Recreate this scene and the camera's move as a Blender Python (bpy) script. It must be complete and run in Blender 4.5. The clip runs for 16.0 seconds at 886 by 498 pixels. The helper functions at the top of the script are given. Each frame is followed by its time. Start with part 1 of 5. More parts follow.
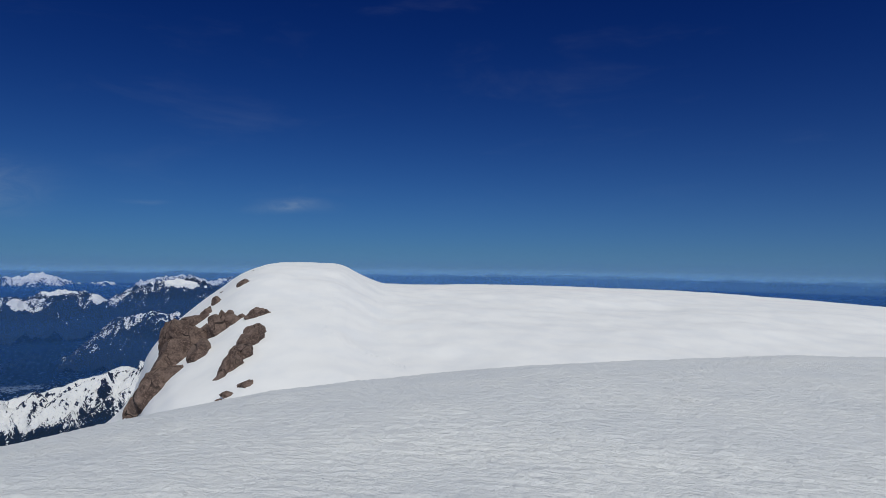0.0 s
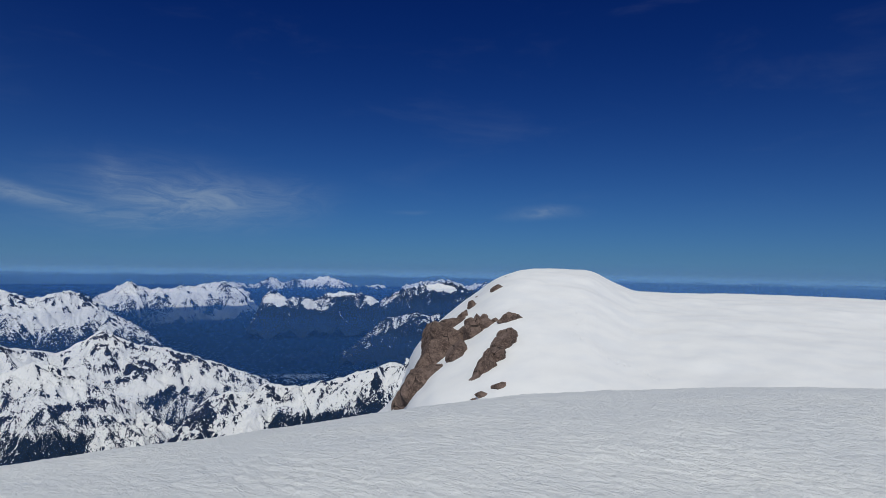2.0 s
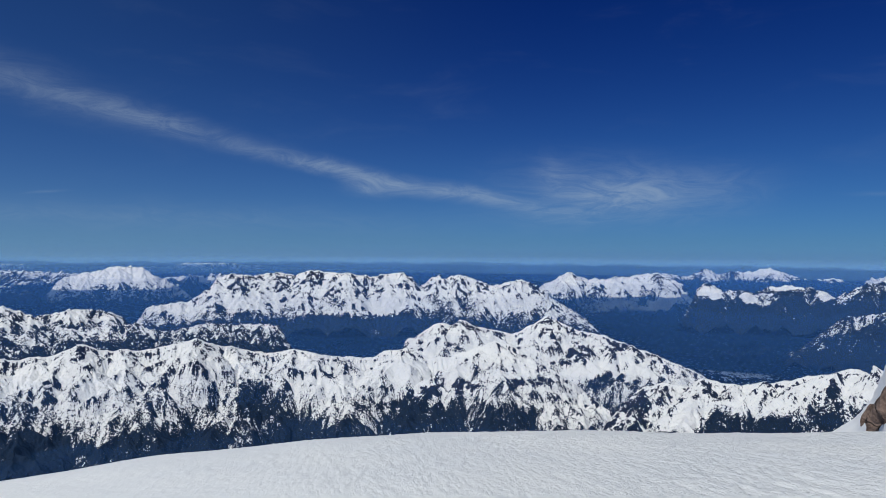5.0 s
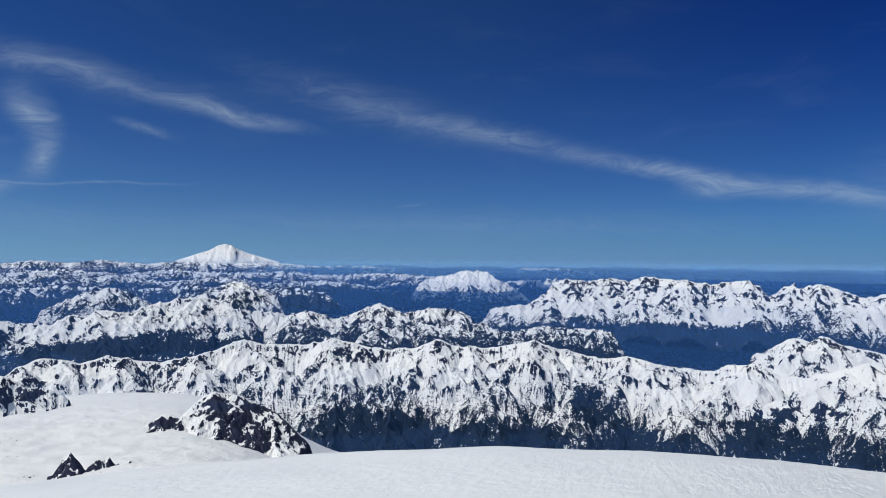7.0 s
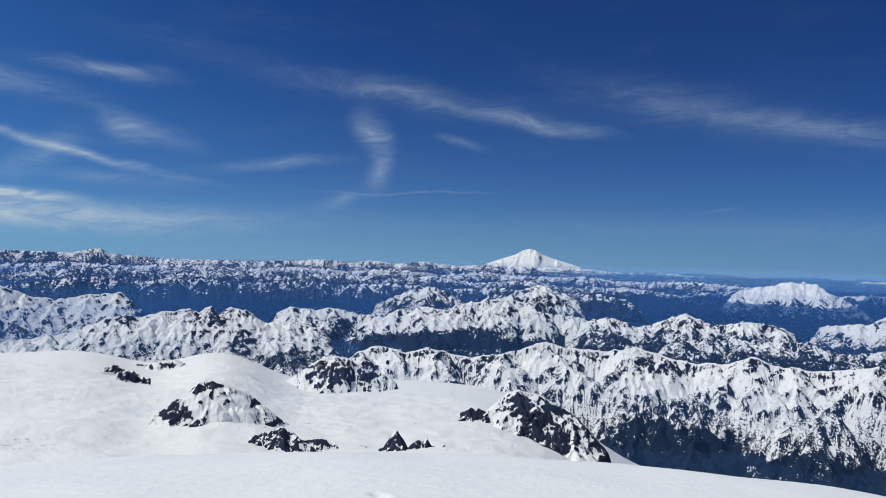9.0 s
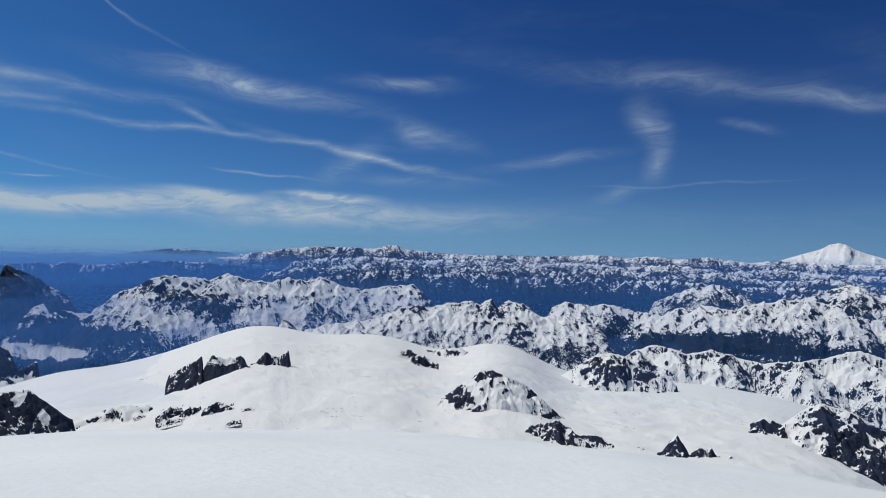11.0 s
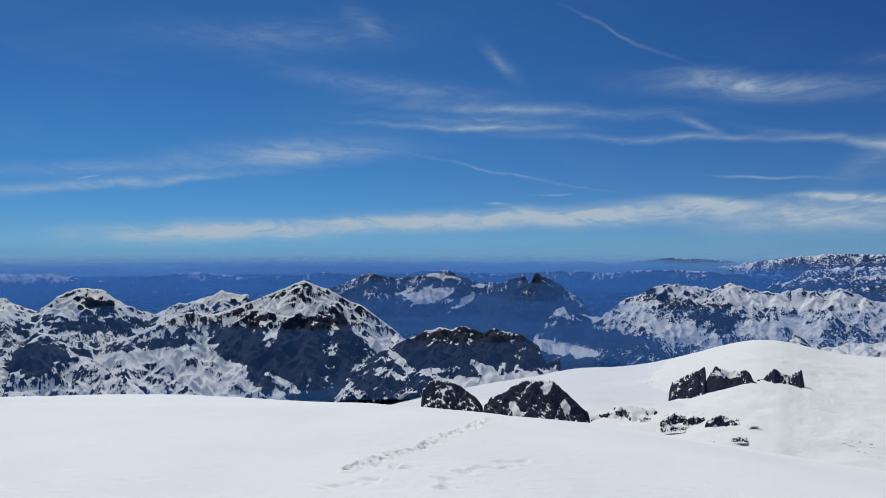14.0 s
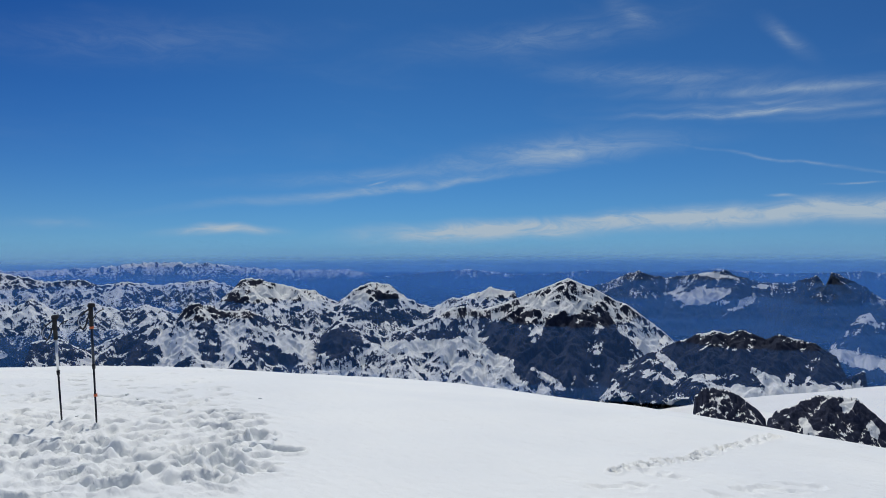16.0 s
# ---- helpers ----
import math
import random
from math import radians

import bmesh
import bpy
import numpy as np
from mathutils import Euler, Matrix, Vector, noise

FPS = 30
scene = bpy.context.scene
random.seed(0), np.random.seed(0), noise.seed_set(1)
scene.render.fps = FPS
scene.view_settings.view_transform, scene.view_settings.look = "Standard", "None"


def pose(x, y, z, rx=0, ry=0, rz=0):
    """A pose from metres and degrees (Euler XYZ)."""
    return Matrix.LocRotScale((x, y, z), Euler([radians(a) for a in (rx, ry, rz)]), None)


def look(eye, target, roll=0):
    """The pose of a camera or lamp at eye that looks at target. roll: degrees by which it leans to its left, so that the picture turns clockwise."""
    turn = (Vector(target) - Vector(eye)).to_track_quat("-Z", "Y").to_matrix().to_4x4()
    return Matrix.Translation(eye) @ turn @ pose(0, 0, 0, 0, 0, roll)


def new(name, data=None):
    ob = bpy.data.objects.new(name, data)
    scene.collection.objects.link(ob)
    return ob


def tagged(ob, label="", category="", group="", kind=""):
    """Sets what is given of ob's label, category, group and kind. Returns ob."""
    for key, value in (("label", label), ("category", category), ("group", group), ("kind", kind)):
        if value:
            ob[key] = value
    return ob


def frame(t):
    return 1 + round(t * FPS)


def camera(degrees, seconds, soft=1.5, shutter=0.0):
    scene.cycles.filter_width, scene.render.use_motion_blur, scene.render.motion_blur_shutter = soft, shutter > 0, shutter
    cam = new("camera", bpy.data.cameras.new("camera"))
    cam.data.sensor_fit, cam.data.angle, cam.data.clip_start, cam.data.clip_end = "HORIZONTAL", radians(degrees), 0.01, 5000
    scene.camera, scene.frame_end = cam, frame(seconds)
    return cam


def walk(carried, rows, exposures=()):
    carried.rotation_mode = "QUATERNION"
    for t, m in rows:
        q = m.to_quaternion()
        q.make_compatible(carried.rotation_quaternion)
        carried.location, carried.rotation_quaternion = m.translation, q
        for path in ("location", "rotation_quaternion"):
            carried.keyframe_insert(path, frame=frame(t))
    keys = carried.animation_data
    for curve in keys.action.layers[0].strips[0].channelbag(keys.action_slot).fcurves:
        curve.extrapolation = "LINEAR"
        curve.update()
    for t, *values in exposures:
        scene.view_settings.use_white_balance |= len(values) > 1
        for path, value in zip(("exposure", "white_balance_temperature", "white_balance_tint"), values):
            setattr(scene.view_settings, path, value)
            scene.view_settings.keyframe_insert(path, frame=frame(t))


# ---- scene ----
EYE = Vector((0.0, 0.0, 1.65))

# ---- camera and walk ----
# seconds, turn to the left, tilt and lean in degrees: one slow pan on the spot
PAN = [
    (0, -85.05, 0.87, 0.86), (0.5, -79.80, 0.95, 0.80), (1, -74.54, 0.98, 0.80), (1.5, -69.17, 1.04, 0.93),
    (2, -63.94, 1.07, 1.06), (2.5, -58.80, 1.00, 1.17), (3, -53.69, 0.80, 1.18), (3.5, -48.34, 0.48, 1.17),
    (3.7, -45.92, 0.36, 1.18), (5.8, -17.15, 0.03, 0.14), (6, -14.44, 0.11, 0.18), (6.5, -7.49, 0.17, 0.20),
    (7, -0.44, 0.20, 0.27), (7.5, 6.47, 0.27, 0.42), (8, 13.13, 0.41, 0.79), (8.5, 19.28, 0.49, 1.07),
    (8.7, 21.59, 0.45, 1.18), (10.8, 45.21, -0.47, 1.06), (11, 47.98, -0.51, 1.05), (11.5, 55.10, -0.52, 0.82),
    (12, 62.20, -0.49, 0.54), (12.5, 69.00, -0.48, 0.38), (13, 75.68, -0.43, 0.24), (13.5, 82.35, -0.30, 0.10),
    (14, 88.88, -0.13, -0.02), (14.5, 94.95, 0.04, -0.17), (15, 100.65, 0.13, -0.27), (15.5, 105.87, 0.00, -0.33),
    (16, 111.13, -0.24, -0.34),
]


def toward(az, el, r=1.0):
    """The point r metres from the eye, measured level, at az degrees to the left of the y axis and el degrees up."""
    a = radians(az)
    return EYE + Vector((-math.sin(a) * r, math.cos(a) * r, math.tan(radians(el)) * r))


cam = camera(66.8, 16.0, soft=0.5)
STEP = Vector((0.21, -0.58, 0.0))


def eye_at(t):
    """One small step aside early on."""
    return EYE + STEP * float(np.interp(t, [0, 2.0, 2.5, 3.0, 3.5], [1, 1, 0.75, 0.3, 0]))


walk(cam, [(t, look(eye_at(t), eye_at(t) + toward(az, el, 10.0) - EYE, lean)) for t, az, el, lean in PAN],
     exposures=[(0.0, -0.45), (3.5, -0.35), (6.0, -0.1), (8.5, -0.05), (11.0, -0.2), (12.0, -0.26), (13.5, -0.2), (16.0, -0.22)])

# ---- world and sun ----
SUN_AZ, SUN_EL = 116.0, 53.0
HAZE = 0.135
SKY_STRENGTH = 0.1
SKY_DEPTH, SKY_GAIN = (2.2, 2.2, 1.55), (2.7, 20.2, 13.9)
CIRRUS = (4.3, 5.4, 6.5, 1.0)
sun = new("sun", bpy.data.lights.new("sun", "SUN"))
sun.data.energy, sun.data.angle, sun.data.color = 2.85, radians(0.5), (1.0, 0.96, 0.9)
sun.matrix_world = look(toward(SUN_AZ, SUN_EL, 300.0), EYE)


class Nodes:
    """A short hand for node trees."""

    def __init__(self, tree):
        self.tree = tree
        tree.nodes.clear()

    def add(self, kind, ins=(), **settings):
        n = self.tree.nodes.new(kind)
        for k, v in settings.items():
            setattr(n, k, v)
        for k, v in dict(ins).items():
            self.put(n.inputs[k], v)
        return n

    def put(self, socket, v):
        if isinstance(v, bpy.types.NodeSocket):
            self.tree.links.new(v, socket)
        elif isinstance(v, bpy.types.Node):
            self.tree.links.new(v.outputs[0], socket)
        else:
            socket.default_value = v

    def math(self, op, a, b=0.0, c=0.0, clamp=False):
        return self.add("ShaderNodeMath", {0: a, 1: b, 2: c}, operation=op, use_clamp=clamp).outputs[0]

    def ramp(self, x, lo, hi, a=0.0, b=1.0):
        return self.add("ShaderNodeMapRange", {0: x, 1: lo, 2: hi, 3: a, 4: b}, interpolation_type="SMOOTHSTEP").outputs[0]

    def mix(self, f, a, b):
        n = self.add("ShaderNodeMix", data_type="RGBA")
        self.put(n.inputs[0], f)
        self.put(n.inputs[6], a)
        self.put(n.inputs[7], b)
        return n.outputs[2]

    def noise(self, co, scale, detail=4.0, rough=0.55, distort=0.0):
        return self.add("ShaderNodeTexNoise", {"Vector": co, "Scale": scale, "Detail": detail, "Roughness": rough,
                                               "Distortion": distort}).outputs[0]


def make_world():
    world = bpy.data.worlds.new("mountain_sky")
    world.use_nodes = True
    scene.world = world
    g = Nodes(world.node_tree)
    way = g.add("ShaderNodeTexCoord").outputs["Generated"]
    x, y, z = g.add("ShaderNodeSeparateXYZ", {0: way}).outputs
    # thin, clear air: the sky is taken a little above the true horizon
    lifted = g.add("ShaderNodeCombineXYZ", {0: x, 1: y, 2: g.math("MULTIPLY_ADD", g.math("MAXIMUM", z, 0.0), 0.95, 0.11)})
    lifted = g.add("ShaderNodeVectorMath", {0: lifted}, operation="NORMALIZE")
    sky = g.add("ShaderNodeTexSky", {"Vector": lifted}, sky_type="NISHITA", sun_disc=False, sun_elevation=radians(SUN_EL),
                sun_rotation=radians(-SUN_AZ), altitude=3000.0, air_density=1.0, dust_density=0.3, ozone_density=3.0)
    dim = g.add("ShaderNodeVectorMath", {0: sky, "Scale": 0.085}, operation="SCALE")
    bands = g.add("ShaderNodeSeparateColor", {0: dim}).outputs
    deep = g.add("ShaderNodeCombineColor", {k: g.math("MULTIPLY", g.math("POWER", bands[k], SKY_DEPTH[k]), SKY_GAIN[k]) for k in range(3)}).outputs[0]
    # the hazy band over the horizon, brighter towards the sun
    az = g.math("MULTIPLY", g.math("ARCTAN2", g.math("MULTIPLY", x, -1.0), y), 57.29578)
    low = g.mix(g.ramp(az, -50.0, 100.0), (1.35, 2.45, 3.75, 1.0), (2.4, 4.3, 5.8, 1.0))
    elevation = g.math("MULTIPLY", g.math("ARCSINE", z), 57.29578)
    deep = g.mix(g.math("MULTIPLY", g.math("POWER", 2.718, g.math("DIVIDE", g.math("MAXIMUM", elevation, -1.0), -5.0)), 0.75), deep, low)
    # cirrus: soft streaks laid out by azimuth and elevation, torn by drawn-out noise
    el = g.math("MULTIPLY", g.math("ARCSINE", z), 57.29578)
    flat = g.add("ShaderNodeCombineXYZ", {0: az, 1: el})
    warp = g.add("ShaderNodeTexNoise", {"Vector": flat, "Scale": 0.12, "Detail": 3.0})
    shift = g.add("ShaderNodeVectorMath", {0: warp.outputs[1], 1: (0.5, 0.5, 0.5)}, operation="SUBTRACT")
    shift = g.add("ShaderNodeVectorMath", {0: shift, 1: (4.0, 1.7, 0.0)}, operation="MULTIPLY")
    place = g.add("ShaderNodeVectorMath", {0: flat, 1: shift}, operation="ADD").outputs[0]
    total = [0.0]

    def streak(az0, el0, length, width, tilt, amount):
        local = g.add("ShaderNodeMapping", {"Vector": place, "Location": (az0, el0, 0), "Rotation": (0, 0, radians(tilt)),
                                            "Scale": (length, width, 1)}, vector_type="TEXTURE")
        ball = g.add("ShaderNodeTexGradient", {0: local}, gradient_type="QUADRATIC_SPHERE")
        total[0] = g.math("MULTIPLY_ADD", ball.outputs[1], amount * 0.92, total[0])

    streak(-42.5, 4.86, 15.6, 4.61, -175.1, 0.3)
    streak(-71.7, 3.98, 5, 0.61, 179.6, 0.22)
    streak(-61, 4.3, 2.6, 0.33, 179.3, 0.12)
    streak(-24.3, 5.62, 18.1, 1.23, -169.3, 0.4)
    streak(-43.2, 4.26, 16.4, 3.07, 175.1, 0.34)
    streak(-37.6, 6.2, 3.4, 2.3, -149.9, 0.2)
    streak(-22.4, 4.98, 4.6, 0.92, -178.6, 0.2)
    streak(-72.6, 4.42, 4.5, 0.77, 179.9, 0.25)
    streak(28.2, 13.18, 12.7, 1.69, -171.2, 0.22)
    streak(17.1, 10.96, 10.4, 1.08, -170.9, 0.5)
    streak(5.1, 11.96, 17.3, 3.07, -166.3, 0.24)
    streak(-5.8, 9.44, 14.8, 1.69, -168.3, 0.38)
    streak(-19.2, 6.66, 13.3, 1.23, -170.6, 0.32)
    streak(-30.7, 4.28, 8.7, 1.08, -171.1, 0.32)
    streak(-22, 5.29, 3.6, 0.77, -173.8, 0.25)
    streak(23.4, 9.23, 3.5, 0.69, -166.7, 0.38)
    streak(28.2, 5.08, 12.3, 0.19, 177.1, 0.32)
    streak(2.1, 3.93, 2.3, 0.22, 173.9, 0.18)
    streak(-0.4, 2.22, 51.7, 2.3, -179.9, 0.12)
    streak(31.1, 9.67, 3.6, 2, -119.2, 0.54)
    streak(30.5, 6.72, 2.9, 1.54, -69.7, 0.48)
    streak(33.5, 4.23, 3.4, 1.08, -24.2, 0.31)
    streak(49.2, 9.23, 6.2, 1.54, -162.8, 0.45)
    streak(39.1, 6.94, 9.9, 0.84, 173.7, 0.42)
    streak(51.1, 5.21, 7.7, 1.08, -177.8, 0.31)
    streak(50.1, 13.47, 4.2, 0.77, 176.6, 0.28)
    streak(31.4, 13.44, 28.1, 2.3, -171.4, 0.16)
    streak(17.6, 10.88, 8, 1.08, -169.4, 0.15)
    streak(63.9, 12.6, 12.7, 1.38, -171.2, 0.54)
    streak(57.3, 3.58, 6.5, 0.79, -177.8, 1.54)
    streak(47.4, 2.13, 28.5, 2.3, 178.9, 0.28)
    streak(107.4, 1.37, 18, 1.32, 177.7, 1.94)
    streak(90.7, 2.19, 21.5, 1.41, 177.2, 2.04)
    streak(74.8, 2.67, 18.1, 1.59, 177.4, 2.04)
    streak(67.3, 3.57, 5.3, 0.79, -176.5, 2.04)
    streak(58.4, 2.17, 21.1, 1.94, -179.1, 1.33)
    streak(86.5, 10.09, 14.4, 0.54, -178.1, 0.87)
    streak(82.5, 11.47, 20.7, 0.92, -176.6, 0.59)
    streak(69.8, 8.8, 23.4, 0.54, -177.6, 0.59)
    streak(68.4, 9.79, 3.8, 0.61, -158.9, 0.63)
    streak(54.5, 7.3, 13.4, 0.69, -167.9, 0.87)
    streak(101.2, 7.59, 16.2, 1.69, 176.4, 0.7)
    streak(101.2, 8.38, 14.6, 2, 174.4, 0.28)
    streak(112.8, 4.91, 12.6, 0.54, 173.3, 0.63)
    streak(83.1, 6.22, 12.8, 0.22, -169.1, 0.56)
    streak(63.2, 5.39, 6.3, 0.22, -176.1, 0.74)
    streak(58.1, 3.54, 5.4, 0.38, -174.9, 1.48)
    streak(84.1, 3.71, 1.6, 0.22, -170.6, 0.66)
    streak(79.2, 4.44, 2.7, 0.14, 177.9, 0.74)
    streak(64.6, 12.41, 16.6, 1.69, -173.9, 0.54)
    streak(51.9, 13.22, 7.7, 1.08, -178.3, 0.37)
    streak(84.2, 15.12, 3.5, 1.08, -134.7, 0.39)
    streak(74, 17.13, 7.9, 0.28, -151.3, 0.36)
    streak(93.7, 13.44, 16.4, 1.54, -173.4, 0.37)
    streak(56.6, 6.55, 6.6, 1.84, 144.9, 0.28)
    streak(50.5, 9.02, 3.4, 1.38, -162.9, 0.39)
    streak(102.6, 16.98, 18.6, 2.3, 176.2, 0.28)
    streak(95.3, 18.49, 3.2, 1.84, -143.3, 0.31)
    streak(129.1, 1.32, 7.1, 0.7, 179.1, 1.84)
    streak(117.5, 4.7, 23.3, 0.69, 174, 0.59)
    streak(116.4, 5.29, 1.4, 0.17, 164.5, 0.66)
    streak(114.9, 6.07, 22.8, 1.08, 175.8, 0.35)
    streak(141.2, 1.92, 6.5, 0.77, -179.3, 0.28)
    streak(134.4, 15.85, 19.5, 3.07, 174.7, 0.17)
    streak(86.5, 10.7, 13.9, 0.69, -177.8, 0.42)

    grain = g.add("ShaderNodeMapping", {"Vector": place, "Rotation": (0, 0, radians(-4)), "Scale": (0.2, 0.75, 1)})
    torn = g.ramp(g.noise(grain, 1.0, 9.0, 0.68, 1.4), 0.28, 0.74, 0.35, 1.4)
    veil = g.math("MULTIPLY", g.ramp(g.noise(grain, 0.35, 5.0, 0.6, 0.4), 0.5, 0.85), 0.05)
    veil = g.math("MULTIPLY", veil, g.ramp(el, 2.0, 8.0))
    # unseen bright cover high above the view, added to strengthen the fill light
    overhead_fill = g.math("MULTIPLY", g.ramp(el, 23.0, 50.0), g.ramp(g.noise(grain, 0.2, 4.0), 0.3, 0.7, 0.45, 0.9))
    veil = g.math("ADD", veil, overhead_fill)
    # broad thin milkiness, densest towards the sun
    milk = g.math("MULTIPLY", g.math("MULTIPLY", g.ramp(az, -40.0, 5.0), g.ramp(el, 0.0, 12.0)), 0.05)
    milk = g.math("ADD", milk, g.math("MULTIPLY", g.math("MULTIPLY", g.math("MULTIPLY", g.ramp(az, 30.0, 100.0), g.ramp(az, 115.0, 150.0, 1.0, 0.0)), g.ramp(el, 0.0, 10.0)), 0.1))
    deep = g.mix(milk, deep, (1.8, 5.0, 6.3, 1.0))
    cover = g.math("MULTIPLY", g.math("ADD", g.math("MULTIPLY", total[0], torn), veil), 0.85, clamp=True)
    col = g.mix(cover, deep, CIRRUS)
    back = g.add("ShaderNodeBackground", {"Color": col, "Strength": SKY_STRENGTH})
    g.add("ShaderNodeOutputWorld", {0: back})


make_world()


# ---- materials ----
def material(name):
    m = bpy.data.materials.new(name)
    m.use_nodes = True
    return m, Nodes(m.node_tree)


def rgb(r, g, b):
    return (r, g, b, 1.0)


def snow_material(name, tint=(0.87, 0.885, 0.865), grain=9.0, strength=0.35, rippled=False):
    m, g = material(name)
    co = g.add("ShaderNodeTexCoord").outputs["Object"]
    height = g.noise(co, grain, 6.0, 0.65)
    if rippled:
        # wind ripples, where the snow is wind-packed
        wild = g.add("ShaderNodeAttribute", attribute_name="wild").outputs["Fac"]
        drawn = g.add("ShaderNodeMapping", {"Vector": co, "Rotation": (0, 0, radians(72)), "Scale": (0.2, 0.07, 1.0)}, vector_type="TEXTURE")
        height = g.math("ADD", g.math("MULTIPLY", height, g.math("MULTIPLY_ADD", wild, 1.1, 0.25)), g.math("MULTIPLY", g.math("MULTIPLY", g.noise(drawn, 1.0, 5.0, 0.65, 0.35), wild), 1.6))
    broad = g.noise(co, 0.35, 4.0, 0.5)
    col = g.mix(g.ramp(broad, 0.35, 0.7), rgb(*tint), rgb(tint[0] * 0.93, tint[1] * 0.94, tint[2] * 0.96))
    bump = g.add("ShaderNodeBump", {"Strength": strength, "Distance": 0.06, "Height": height})
    b = g.add("ShaderNodeBsdfPrincipled", {"Base Color": col, "Roughness": 0.7, "Normal": bump})
    b.inputs["Specular IOR Level"].default_value = 0.15
    g.add("ShaderNodeOutputMaterial", {0: b})
    return m


# forest and rock are navy: blue haze and skylit shade put into the colour
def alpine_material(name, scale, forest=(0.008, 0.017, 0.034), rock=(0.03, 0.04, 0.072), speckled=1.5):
    """Snow, bare rock and conifer forest, shared out by the land's own steepness and height and by painted shade, kept
    in two attributes.
    """
    m, g = material(name)
    co = g.add("ShaderNodeTexCoord").outputs["Object"]
    bare = g.add("ShaderNodeAttribute", attribute_name="bare").outputs["Fac"]
    wood = g.add("ShaderNodeAttribute", attribute_name="wood").outputs["Fac"]
    n1 = g.noise(co, scale, 7.0, 0.68)
    n2 = g.noise(co, scale * 5.0, 4.0, 0.75)
    n3 = g.noise(co, scale * 0.25, 3.0, 0.5)
    speck = g.math("ADD", g.math("MULTIPLY", g.math("SUBTRACT", n1, 0.5), 0.3), g.math("MULTIPLY", g.math("SUBTRACT", n2, 0.5), speckled))
    rocky = g.ramp(g.math("ADD", bare, speck), 0.48, 0.52)
    trees = g.ramp(g.math("ADD", wood, g.math("MULTIPLY", speck, 1.7)), 0.475, 0.525)
    snow = g.mix(n3, rgb(0.82, 0.83, 0.81), rgb(0.9, 0.9, 0.87))
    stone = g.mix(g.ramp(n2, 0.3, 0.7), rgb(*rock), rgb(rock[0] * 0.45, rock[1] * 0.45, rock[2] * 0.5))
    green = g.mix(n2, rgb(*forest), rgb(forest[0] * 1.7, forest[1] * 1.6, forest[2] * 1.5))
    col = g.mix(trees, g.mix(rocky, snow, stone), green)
    bump = g.add("ShaderNodeBump", {"Strength": 0.5, "Distance": 1.2 / scale * 0.12, "Height": n2})
    b = g.add("ShaderNodeBsdfPrincipled", {"Base Color": col, "Roughness": 0.85, "Normal": bump})
    b.inputs["Specular IOR Level"].default_value = 0.1
    g.add("ShaderNodeOutputMaterial", {0: b})
    return m


def rock_material(name, a=(0.25, 0.182, 0.148), b_=(0.085, 0.06, 0.05)):
    m, g = material(name)
    co = g.add("ShaderNodeTexCoord").outputs["Object"]
    n1 = g.noise(co, 0.9, 8.0, 0.7, 0.4)
    n2 = g.noise(co, 7.0, 6.0, 0.7)
    bent = g.add("ShaderNodeVectorMath", {0: co, 1: g.add("ShaderNodeTexNoise", {"Vector": co, "Scale": 0.8, "Detail": 4.0}).outputs[1]}, operation="ADD")
    crack = g.add("ShaderNodeTexVoronoi", {"Vector": g.add("ShaderNodeMapping", {"Vector": bent, "Rotation": (0.2, 0.5, 0.3), "Scale": (0.9, 0.8, 0.35)}), "Scale": 0.7}, feature="DISTANCE_TO_EDGE").outputs[0]
    col = g.mix(g.ramp(n1, 0.36, 0.66), rgb(*b_), rgb(*a))
    col = g.mix(g.ramp(n2, 0.45, 0.75), col, rgb(a[0] * 1.35, a[1] * 1.3, a[2] * 1.3))
    torn = g.math("MULTIPLY", g.ramp(crack, 0.0, 0.035, 1.0, 0.0), g.ramp(n1, 0.4, 0.6))
    col = g.mix(torn, col, rgb(0.03, 0.024, 0.022))
    h = g.math("ADD", g.math("ADD", n1, g.math("MULTIPLY", n2, 0.35)), g.math("MULTIPLY", torn, -0.4))
    bump = g.add("ShaderNodeBump", {"Strength": 0.9, "Distance": 0.4, "Height": h})
    b = g.add("ShaderNodeBsdfPrincipled", {"Base Color": col, "Roughness": 0.9, "Normal": bump})
    b.inputs["Specular IOR Level"].default_value = 0.2
    g.add("ShaderNodeOutputMaterial", {0: b})
    return m


def plain_material(name, col, rough=0.5, metal=0.0):
    m, g = material(name)
    co = g.add("ShaderNodeTexCoord").outputs["Object"]
    n = g.noise(co, 40.0, 4.0)
    c = g.mix(n, rgb(*[v * 0.85 for v in col]), rgb(*[min(1.0, v * 1.12) for v in col]))
    b = g.add("ShaderNodeBsdfPrincipled", {"Base Color": c, "Roughness": rough, "Metallic": metal})
    g.add("ShaderNodeOutputMaterial", {0: b})
    return m


SNOW = snow_material("wind_packed_snow", strength=0.62, rippled=True)
KNOLL_SNOW = snow_material("smooth_firn", (0.95, 0.95, 0.92), 1.2, 0.25)
ROCK = rock_material("brown_volcanic_rock")
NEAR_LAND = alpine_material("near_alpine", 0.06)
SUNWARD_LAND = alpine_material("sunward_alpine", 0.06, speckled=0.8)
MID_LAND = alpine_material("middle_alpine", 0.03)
# this rock also has the blue of skylit shade in its base colour
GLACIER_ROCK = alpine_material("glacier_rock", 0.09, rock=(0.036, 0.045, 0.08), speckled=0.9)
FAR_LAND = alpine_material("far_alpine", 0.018)


